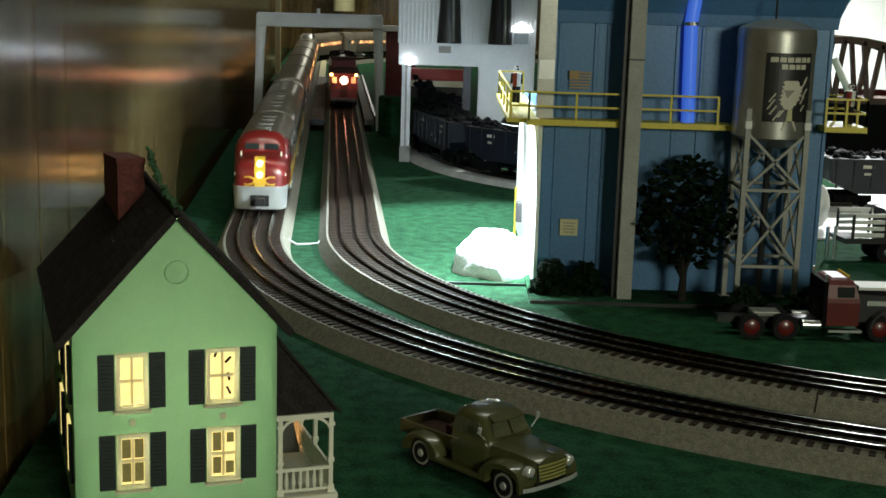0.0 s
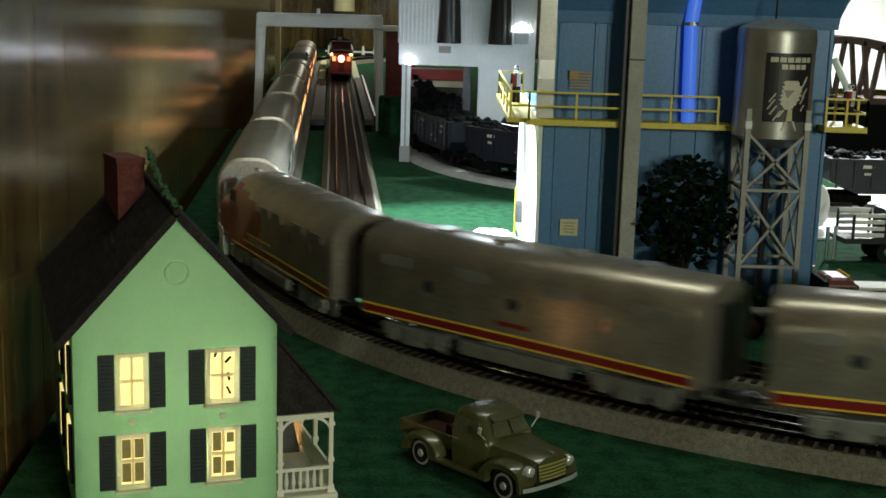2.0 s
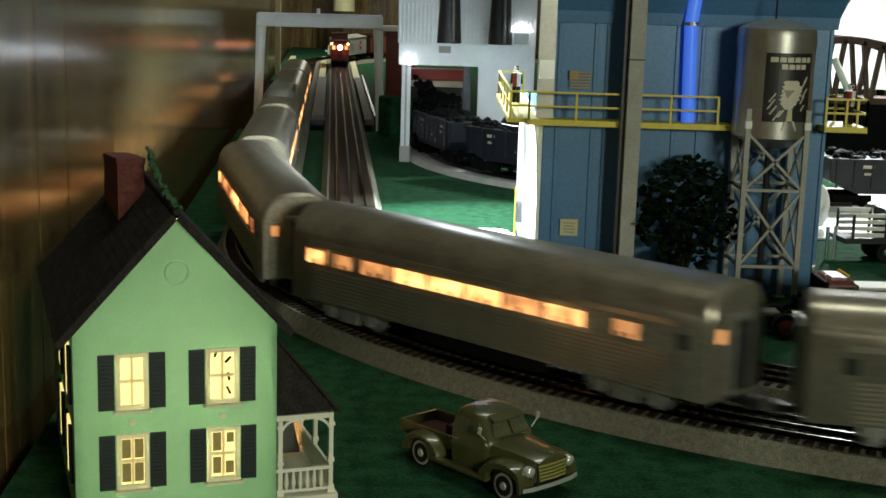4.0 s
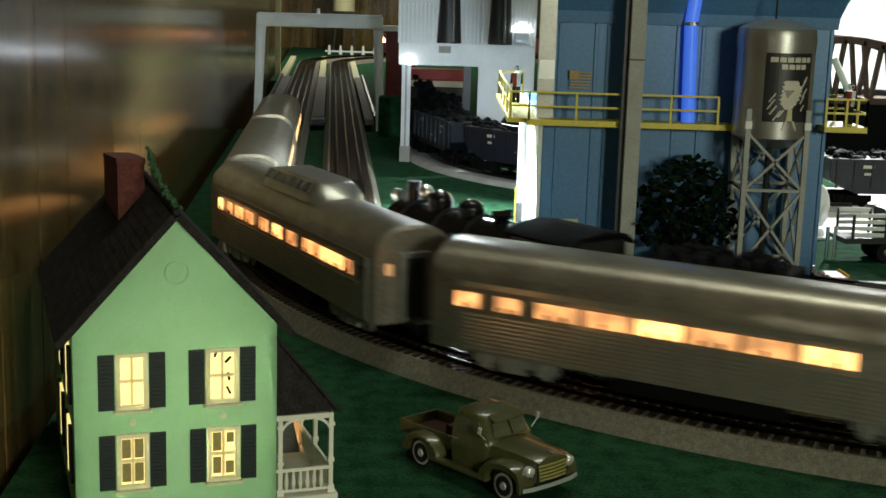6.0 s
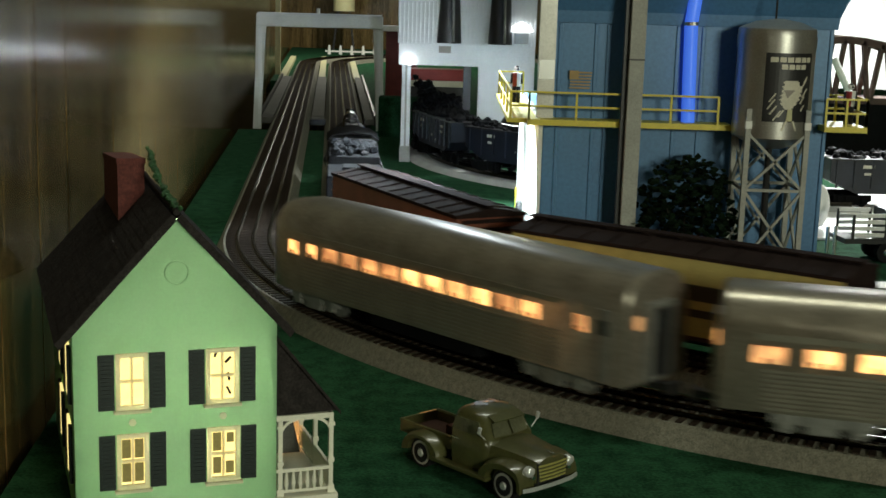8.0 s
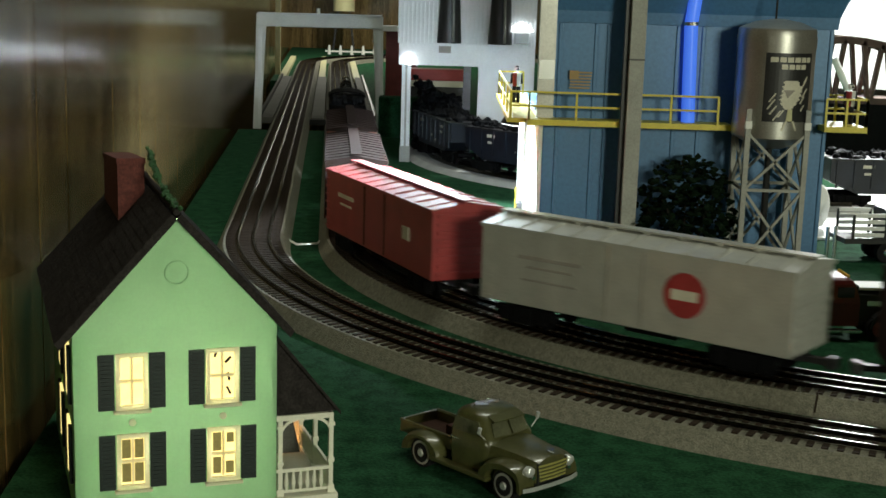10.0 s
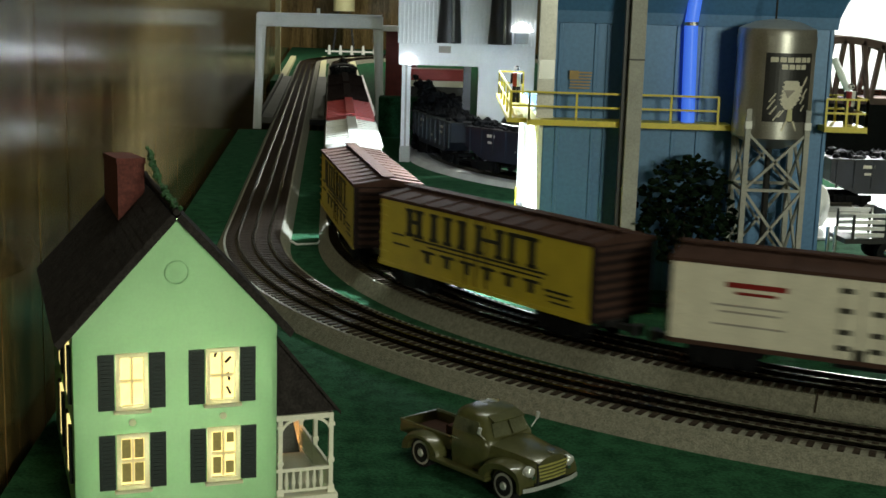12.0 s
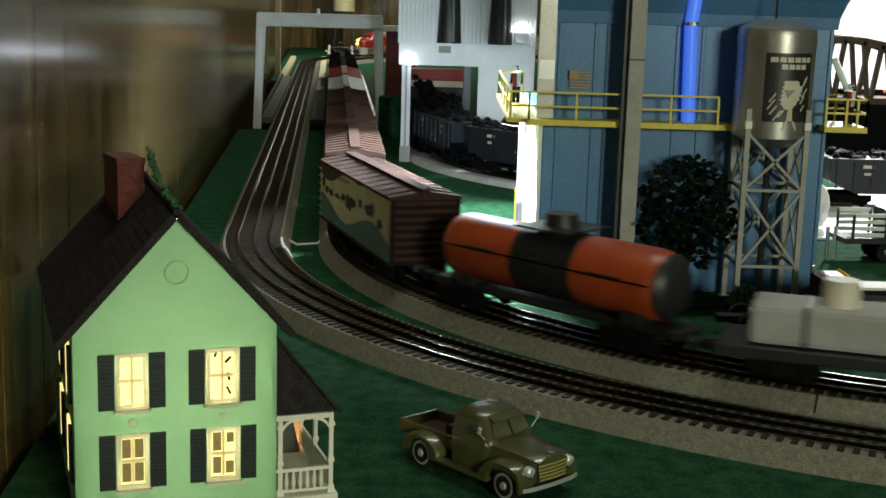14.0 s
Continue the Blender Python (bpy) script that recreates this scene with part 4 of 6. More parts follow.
# ---- green farm house ----
def farm_house():
    m = Matrix.Translation((-0.1720, 0.6026, 0.0)) @ Matrix.Rotation(radians(19.5), 4, "Z")
    e = thing("farm_house", "pale green two-storey farm house with lit windows", "house", m=m)
    W, DEP, EV, AP = 0.0972, 0.163, 0.0957, 0.1489
    holes = [(0.0194, 0.0346, 0.057, 0.085), (0.0622, 0.0783, 0.057, 0.085), (0.0194, 0.0346, 0.017, 0.045), (0.0627, 0.0788, 0.017, 0.045)]
    # front wall of lapped clapboards, cut at the openings
    T = 0.0022
    xs = [0, 0.0194, 0.0346, 0.0624, 0.0786, W]
    zs = [0, 0.017, 0.045, 0.057, 0.085, EV, AP]
    for j in range(6):
        n = round((zs[j + 1] - zs[j]) / 0.0023)
        h = (zs[j + 1] - zs[j]) / n
        for i in range(n):
            z, z1 = zs[j] + i * h, zs[j] + (i + 1) * h
            k0, k1 = [max(0.0, (q - EV) / (AP - EV) * W / 2) for q in (z, z1)]
            spans = [(xs[0], xs[1]), (xs[2], xs[3]), (xs[4], xs[5])] if j in (1, 3) else [(0.0, W)]
            for p, q in spans:
                v = [[(x0, T, z), (x0, -0.00042, z), (x1, 0.0, z1), (x1, T, z1)] for x0, x1 in ((p + k0, p + k1), (q - k0, q - k1))]
                part("clapboard", loft(bmesh.new(), v), "house", e)
    for x in (T / 2, W - T / 2):
        part("side_wall", B(x, DEP / 2 + T, EV / 2, T, DEP - 2 * T, EV), "house", e)
    bk = B(W / 2, DEP - T / 2 + T, EV / 2, W, T, EV)
    loft(bk, [[(0, y, EV), (W, y, EV), (W / 2, y, AP)] for y in (DEP, DEP + T)])
    part("back_wall", bk, "house", e)
    # unseen liner added to block bulb glow through the side and back walls
    ln = bmesh.new()
    box(ln, T + 0.0006, DEP / 2 + T, EV / 2, 0.0008, DEP - 2 * T - 0.002, EV - 0.001), box(ln, W - T - 0.0006, DEP / 2 + T, EV / 2, 0.0008, DEP - 2 * T - 0.002, EV - 0.001)
    box(ln, W / 2, DEP - 0.0008, EV / 2, W - 0.007, 0.0008, EV - 0.001)
    part("card_liner", ln, "white", e)
    for s in (-1, 1):
        o = 0.009
        dx, dz = W / 2, AP - EV
        ln = math.hypot(dx, dz)
        ux, uz = s * dx / ln, -dz / ln
        top = Vector((W / 2, 0, AP + 0.0006))
        end = top + Vector((ux, 0, uz)) * (ln + o)
        nrm = Vector((s * dz / ln, 0, dx / ln))
        bm = bmesh.new()
        rings = []
        for y in (-0.0022, DEP + 0.008):
            t0 = top + Vector((0, y, 0))
            t1 = end + Vector((0, y, 0))
            rings.append([t0, t1, t1 + nrm * 0.003, t0 + nrm * 0.003])
        loft(bm, rings)
        r = part("roof_slope", bm, "roofing", e)
        # shingle courses
        n = 17
        for i in range(n):
            a = top + Vector((ux, 0, uz)) * ((ln + o) * i / n) + nrm * 0.003
            b = top + Vector((ux, 0, uz)) * ((ln + o) * (i + 1) / n) + nrm * 0.003
            q = bmesh.new()
            loft(q, [[a + Vector((0, y, 0)), b + Vector((0, y, 0)), b + nrm * 0.0003 + Vector((0, y, 0))] for y in (-0.0022, DEP + 0.008)])
            part("shingle_course", q, "roofing", r)
        bb = bmesh.new()
        loft(bb, [[top + Vector((0, y, 0)) - Vector((0, 0, 0.0008)), end + Vector((0, y, 0)) - Vector((0, 0, 0.0008)), end + nrm * 0.003 + Vector((0, y, 0)), top + nrm * 0.003 + Vector((0, y, 0))] for y in (-0.0030, -0.0020)])
        part("bargeboard", bb, "roofing", e)
    part("ridge_cap", rodb((W / 2, -0.0022, AP + 0.0035), (W / 2, DEP + 0.008, AP + 0.0045), 0.0016, seg=8), "roofing", e)
    for k, (a, b, lo, hi) in enumerate(holes):
        w = part("window", B((a + b) / 2, 0.0012, (lo + hi) / 2, b - a - 0.0038, 0.0006, hi - lo - 0.0038), "litpane", e, "window lit warm yellow from inside")
        fr = bmesh.new()
        f = 0.0021
        box(fr, a + f / 2, -0.0003, (lo + hi) / 2, f, 0.0024, hi - lo), box(fr, b - f / 2, -0.0003, (lo + hi) / 2, f, 0.0024, hi - lo)
        box(fr, (a + b) / 2, -0.0004, hi - f / 2, b - a, 0.0026, f), box(fr, (a + b) / 2, -0.0004, lo + f / 2, b - a, 0.0024, f)
        part("window_frame", fr, "cream", w)
        mu = B((a + b) / 2, 0.0002, (lo + hi) / 2, 0.0011, 0.0014, hi - lo - 0.003)
        for zz in ((lo + hi) / 2, ):
            box(mu, (a + b) / 2, 0.0002, zz, b - a - 0.004, 0.0015, 0.0013)
        part("glazing_bar", mu, "cream", w)
        part("window_sill", B((a + b) / 2, -0.0012, lo - 0.0007, b - a + 0.0024, 0.0042, 0.0016, 0.0003), "cream", w)
        for s, x in ((-1, a - 0.0045), (1, b + 0.0043)):
            sh = part("shutter", B(x, -0.0008, (lo + hi) / 2, 0.0076, 0.0014, hi - lo - 0.0006, 0.0002), "shutter", e, "black louvred shutter")
            for i in range(13):
                part("louvre", B(x, -0.0017, lo + 0.0022 + i * (hi - lo - 0.004) / 12, 0.0052, 0.0006, 0.0011), "shutter", sh)
    # things that show through the panes
    tw = bmesh.new()
    for x, z, r in ((0.0673, 0.0822, 20), (0.0731, 0.0785, 45), (0.0735, 0.0700, -10), (0.0735, 0.0630, -25)):
        box(tw, 0, 0, 0, 0.0012, 0.0004, 0.0042, m=pose(x, 0.0006, z, 0, r, 0))
    part("pane_pattern", tw, "twig", e)
    for x, z, w_, h in [(0.0270 + p * 0.0030, 0.0310 + q * 0.0060, 0.0042, 0.0094) for p in (-1, 1) for q in (-1, 1)] + [(0.0677, 0.0370, 0.0042, 0.0094), (0.0742, 0.0388, 0.0036, 0.0050), (0.0740, 0.0235, 0.0040, 0.0062), (0.0677, 0.0248, 0.0040, 0.0084)]:
        part("dim_pane", B(x, 0.0007, z, w_, 0.0004, h), "dimpane", e, "dim pane")
    rg = bmesh.new()
    for i in range(24):
        a, b = i * math.tau / 24, (i + 1) * math.tau / 24
        bar(rg, (W / 2 + 0.0056 * math.cos(a), -0.0005, 0.1232 + 0.0056 * math.sin(a)), (W / 2 + 0.0056 * math.cos(b), -0.0005, 0.1232 + 0.0056 * math.sin(b)), 0.0007, 0.0006)
    part("gable_ring", rg, "house", e)
    for x in (0.027, 0.0705):
        part("wall_rosette", rodb((x, -0.0010, 0.0505), (x, -0.0003, 0.0505), 0.0019, seg=7), "cream", e)
    # side windows seen edge-on
    for y in (0.03, 0.085):
        for lo in (0.017, 0.057):
            w = part("side_window", B(-0.0006, y, lo + 0.014, 0.0012, 0.016, 0.028), "litpane", e)
            for s in (-1, 1):
                part("side_shutter", B(-0.0009, y + s * 0.0125, lo + 0.014, 0.0016, 0.0076, 0.028), "shutter", e)
    # chimney
    ch = bmesh.new()
    loft(ch, [[(0.0302, y, 0.115), (0.0440, y, 0.115), (0.0440, y, z), (0.0302, y, z)] for y, z in ((0.0835, 0.1655), (0.160, 0.1590))])
    part("chimney", ch, "brick", e, "red brick chimney")
    part("chimney_cap", loft(bmesh.new(), [[(0.0296, y, z - 0.0030), (0.0446, y, z - 0.0030), (0.0446, y, z), (0.0296, y, z)] for y, z in ((0.0828, 0.1672), (0.161, 0.1606))]), "brick", e)
    # porch
    px0, px1 = W, 0.1255
    pr = bmesh.new()
    loft(pr, [[(px0, y, 0.0895), (px1 + 0.004, y, 0.0490), (px1 + 0.004, y, 0.0470), (px0, y, 0.0870)] for y in (-0.003, 0.105)])
    part("porch_roof", pr, "roofing", e)
    part("porch_gable", loft(bmesh.new(), [[(px0, y, 0.0885), (px1 + 0.003, y, 0.0485), (px0, y, 0.0480)] for y in (0.0, 0.0015)]), "roofing", e, "dark boarded porch gable")
    part("porch_floor", B((px0 + px1) / 2 + 0.001, 0.05, 0.0028, px1 - px0 + 0.004, 0.106, 0.0052), "whitewood", e)
    bm = bmesh.new()
    box(bm, (px0 + px1) / 2, 0.0012, 0.0462, px1 - px0, 0.0022, 0.0028), box(bm, px1, 0.05, 0.0462, 0.0022, 0.10, 0.0028)
    part("porch_beam", bm, "whitewood", e)
    for x, y in ((px0 + 0.0022, 0.0012), (px1, 0.0012), (px1, 0.034), (px1, 0.067), (px1, 0.099)):
        p = B(x, y, 0.0252, 0.0022, 0.0022, 0.040)
        box(p, x, y, 0.0225, 0.0034, 0.0034, 0.0022, 0.0004), box(p, x, y, 0.0415, 0.0036, 0.0036, 0.0016), box(p, x, y, 0.007, 0.0034, 0.0034, 0.004)
        part("porch_post", p, "whitewood", e)
    br = bmesh.new()
    for x0, s in ((px0 + 0.0022, 1), (px1, -1)):
        for i in range(5):
            a, b = i * 0.3, (i + 1) * 0.3
            bar(br, (x0 + s * 0.009 * (1 - math.cos(a)), 0.0012, 0.0365 + 0.0085 * math.sin(a)), (x0 + s * 0.009 * (1 - math.cos(b)), 0.0012, 0.0365 + 0.0085 * math.sin(b)), 0.0014, 0.0014)
    part("porch_bracket", br, "whitewood", e)
    rl = B((px0 + px1) / 2, 0.0012, 0.0185, px1 - px0, 0.0016, 0.0018)
    box(rl, (px0 + px1) / 2, 0.0012, 0.0075, px1 - px0, 0.0014, 0.0014), box(rl, px1, 0.05, 0.0185, 0.0016, 0.098, 0.0018), box(rl, px1, 0.05, 0.0075, 0.0014, 0.098, 0.0014)
    part("porch_rail", rl, "whitewood", e)
    for i in range(6):
        x = px0 + 0.0055 + i * 0.0036
        b = rodb((x, 0.0012, 0.0075), (x, 0.0012, 0.0115), 0.0005, 0.0012, seg=8)
        rod(b, (x, 0.0012, 0.0115), (x, 0.0012, 0.0185), 0.0012, 0.0005, seg=8)
        part("baluster", b, "whitewood", e)
    for i in range(22):
        y = 0.006 + i * 0.0043
        part("baluster", rodb((px1, y, 0.0075), (px1, y, 0.0185), 0.0009, seg=6), "whitewood", e)
    dr = part("porch_door", B(W + 0.0010, 0.078, 0.0215, 0.0014, 0.020, 0.034), "doorlight", e, "glowing porch doorway")
    fr = bmesh.new()
    for q in (0.0668, 0.0892):
        box(fr, W + 0.0014, q, 0.0220, 0.0024, 0.0024, 0.036)
    box(fr, W + 0.0014, 0.078, 0.0397, 0.0024, 0.025, 0.0024)
    part("door_frame", fr, "cream", dr)
    part("porch_screen", loft(bmesh.new(), [[(W + 0.002, q, 0.006), (px1 - 0.002, q, 0.006), (px1 - 0.006, q, 0.024), (W + 0.008, q, 0.044), (W + 0.002, q, 0.044)] for q in (0.060, 0.0615)]), "deck", e, "dull grey porch screen")
    # bulb inside
    data = bpy.data.lights.new("house_bulb", "POINT")
    data.energy, data.color, data.shadow_soft_size = 1.05, (1.0, 0.95, 0.72), 0.02
    bulb = new("house_bulb", data)
    bulb.matrix_world = m @ Matrix.Translation((W / 2, 0.085, 0.07))
    v = thing("vine_garland", "thin green vine garland draped on the house roof", "vine", m=m)
    cv = bmesh.new()
    rnd = random.Random(9)
    for i in range(46):
        k = i / 45
        c = Vector((0.0460 + 0.004 * k + rnd.uniform(-0.0012, 0.0012), 0.085 - 0.088 * k, 0.1725 - 0.018 * k - 0.006 * math.sin(k * 3.1) + rnd.uniform(-0.001, 0.001)))
        blob(cv, c, rnd.uniform(0.0011, 0.0020), 0.5, i, 1)
    part("leaves", cv, "leafgreen", v)


farm_house()


# ---- pickup truck, 1:43 ----
def wheel(e, x, y, r, w, rim="chrome", band=True, hub=0.34):
    s = 1 if y > 0 else -1
    t = part("wheel", rodb((0, -w / 2, 0), (0, w / 2, 0), r, seg=24), "rubber", e, smooth=True)
    t.matrix_basis = pose(x, y, r)
    if band:
        bm = bmesh.new()
        rod(bm, (0, s * w / 2, 0), (0, s * (w / 2 + 0.0003), 0), r * 0.82, seg=24)
        part("whitewall", bm, "steelgrey", t)
        part("tyre_inner", rodb((0, s * w / 2, 0), (0, s * (w / 2 + 0.0005), 0), r * 0.66, seg=20), "rubber", t)
    part("hubcap", rodb((0, s * w / 2, 0), (0, s * (w / 2 + 0.0012), 0), r * hub, r * hub * 0.6, seg=16), rim, t, smooth=True)


def pickup():
    a = math.atan2(-0.0478, 0.0446)
    mid = Vector((0.0276, 0.6892, 0))
    e = thing("pickup_truck", "olive green vintage pickup truck with chrome grille", "toy truck", m=Matrix.Translation(mid) @ Matrix.Rotation(a, 4, "Z"))
    # x forward, wheelbase 0.064
    hood = bmesh.new()
    rings = []
    for x, w, h, z0 in ((0.0555, 0.0095, 0.0265, 0.014), (0.0535, 0.0118, 0.0292, 0.012), (0.048, 0.0132, 0.0305, 0.011), (0.036, 0.0148, 0.0318, 0.010), (0.024, 0.0165, 0.0328, 0.010), (0.0165, 0.0185, 0.0332, 0.010)):
        rings.append([(x, -w, z0), (x, -w, (z0 + h) / 2), (x, -w * 0.93, h - 0.003), (x, -w * 0.55, h - 0.0005), (x, 0, h), (x, w * 0.55, h - 0.0005), (x, w * 0.93, h - 0.003), (x, w, (z0 + h) / 2), (x, w, z0)])
    loft(hood, rings)
    part("hood", hood, "olive", e, smooth=True)
    cab = bmesh.new()
    rings = []
    for z, xf, xb, w in ((0.0075, 0.0185, -0.013, 0.0195), (0.02, 0.0185, -0.0135, 0.0205), (0.032, 0.0178, -0.0135, 0.0202), (0.0335, 0.0170, -0.0135, 0.0198), (0.0425, 0.0115, -0.0122, 0.0172), (0.0448, 0.0095, -0.0108, 0.0160), (0.0464, 0.0070, -0.0088, 0.0138), (0.0474, 0.0045, -0.0065, 0.0108), (0.0480, 0.0010, -0.0030, 0.0068), (0.0482, -0.0005, -0.0015, 0.0045)):
        k = 0.004
        rings.append([(xf, -w + k, z), (xf - k * 0.6, -w + k * 0.3, z), (xf - k * 1.5, -w, z), (xb + k, -w, z), (xb, -w + k, z), (xb, w - k, z), (xb + k, w, z), (xf - k * 1.5, w, z), (xf - k * 0.6, w - k * 0.3, z), (xf, w - k, z)])
    loft(cab, rings)
    part("cab", cab, "olive", e, smooth=True)
    ws = bmesh.new()
    for s in (-1, 1):
        loft(ws, [[(0.0175 + q, s * 0.0010, 0.0345), (0.0165 + q, s * 0.0140, 0.0345), (0.0130 + q, s * 0.0125, 0.0415), (0.0135 + q, s * 0.0010, 0.0415)] for q in (-0.0006, 0.0006)])
    part("windshield", ws, "cabglass", e)
    part("sun_visor", loft(bmesh.new(), [[(0.0155, y, 0.0424), (0.0105, y, 0.0446), (0.0105, y, 0.0452), (0.0155, y, 0.0430)] for y in (-0.0125, 0.0125)]), "olive", e)
    for s in (-1, 1):
        part("side_window", loft(bmesh.new(), [[(0.0118, s * (0.0190 + q), 0.0345), (-0.0095, s * (0.0192 + q), 0.0345), (-0.0090, s * (0.0172 + q), 0.0415), (0.0085, s * (0.0170 + q), 0.0415)] for q in (0.0, 0.0010)]), "cabglass", e)
        part("door_handle", B(-0.006, s * 0.0208, 0.0285, 0.005, 0.001, 0.001), "chrome", e)
        part("running_board", B(-0.001, s * 0.0222, 0.0085, 0.044, 0.006, 0.0022, 0.0006), "olive", e)
        for x, nm, ln in ((0.032, "front_fender", 0.0185), (-0.032, "rear_fender", 0.0150)):
            f = bmesh.new()
            rings = []
            for i in range(11):
                t = math.pi * i / 10
                r = 0.0135 if nm == "rear_fender" else 0.0140
                cx, cz = x + ln * -math.cos(t), 0.0095 + r * math.sin(t) * (1.12 if nm == "front_fender" else 1.0)
                ix, iz = x + (ln - 0.006) * -math.cos(t), 0.0085 + (r - 0.0035) * math.sin(t)
                rings.append([(ix, s * 0.0130, iz), (cx, s * 0.0130, cz), (cx, s * 0.0205, cz), (cx * 0.96 + x * 0.04, s * 0.0242, cz - 0.0022), (ix, s * 0.0242, iz)])
            loft(f, rings)
            part(nm, f, "olive", e, smooth=True)
        part("headlamp", blob(rodb((0.045, s * 0.0165, 0.0208), (0.0515, s * 0.0165, 0.0208), 0.0038, 0.0036, seg=16), (0.0512, s * 0.0165, 0.0208), 0.0034, 0, 1, 2), "pilot", e, smooth=True)
        part("parking_lamp", rodb((0.052, s * 0.0150, 0.0165), (0.0540, s * 0.0150, 0.0165), 0.0015), "chrome", e)
        part("mirror", rod(rodb((0.0150, s * 0.0195, 0.034), (0.0150, s * 0.0245, 0.0385), 0.0004), (0.0148, s * 0.0245, 0.0385), (0.0155, s * 0.0245, 0.0420), 0.0011), "pilot", e)
        wheel(e, 0.032, s * 0.0180, 0.0082, 0.0065, "pilot"), wheel(e, -0.032, s * 0.0180, 0.0082, 0.0065, "pilot")
        bs = B(-0.035, s * 0.0150, 0.0186, 0.042, 0.0018, 0.0095, 0.0004)
        rod(bs, (-0.056, s * 0.0155, 0.0233), (-0.014, s * 0.0155, 0.0240), 0.0011, seg=8)
        part("bed_side", bs, "olive", e)
    part("bed_floor", B(-0.035, 0, 0.0150, 0.042, 0.029, 0.002), "boxbrown", e)
    part("tailgate", B(-0.0562, 0, 0.0186, 0.0018, 0.030, 0.0100, 0.0004), "olive", e)
    part("bed_front", B(-0.0148, 0, 0.0200, 0.0015, 0.030, 0.0110), "olive", e)
    part("bed_load", B(-0.0205, -0.002, 0.0225, 0.008, 0.016, 0.013, 0.001), "boxbrown", e, "brown box in the bed")
    gr = bmesh.new()
    for i in range(5):
        w = 0.0120 - 0.0004 * i
        z = 0.0240 - i * 0.0026
        bar(gr, (0.0548 + 0.0002 * i, -w, z), (0.0563 + 0.0002 * i, 0, z), 0.0016, 0.0013)
        bar(gr, (0.0563 + 0.0002 * i, 0, z), (0.0548 + 0.0002 * i, w, z), 0.0016, 0.0013)
    part("grille", gr, "grille", e, "brassy horizontal grille bars")
    part("grille_back", B(0.0532, 0, 0.0185, 0.002, 0.024, 0.015), "black", e)
    bu = bmesh.new()
    pts = [(0.0520, -0.0225, 0.0095), (0.0572, -0.015, 0.0098), (0.0588, 0, 0.0098), (0.0572, 0.015, 0.0098), (0.0520, 0.0225, 0.0095)]
    for p, q in zip(pts, pts[1:]):
        bar(bu, p, q, 0.0014, 0.0022)
    part("bumper", bu, "pilot", e, smooth=False)
    part("hood_ornament", B(0.050, 0, 0.0312, 0.008, 0.0012, 0.0012, 0.0004), "chrome", e)
    part("chassis", B(-0.001, 0, 0.0085, 0.10, 0.022, 0.004), "black", e)
    # true overhang, width and height of the model
    for o in e.children:
        if o.name.startswith("wheel"):
            o.location.y *= 0.92
            continue
        for v in o.data.vertices:
            x = v.co.x if v.co.x < 0.042 else 0.042 + (v.co.x - 0.042) * 0.42
            z = v.co.z
            if z > 0.0335:
                z = 0.0275 + (z - 0.0335) * 0.93
            elif z > 0.012:
                z = 0.012 + (z - 0.012) * 0.72
            v.co = (x, v.co.y * 0.90, z)


pickup()


# ---- blue industrial building ----
def railing(e, p, q, posts, h=0.0235):
    p, q = Vector(p), Vector(q)
    for i in range(posts):
        a = p.lerp(q, i / (posts - 1))
        part("railing_post", B(a.x, a.y, a.z + h / 2, 0.0018, 0.0018, h), "railyellow", e)
    for k in (0.5, 1.0):
        part("railing_bar", barb(p + Vector((0, 0, h * k)), q + Vector((0, 0, h * k)), 0.0016, 0.0016), "railyellow", e)


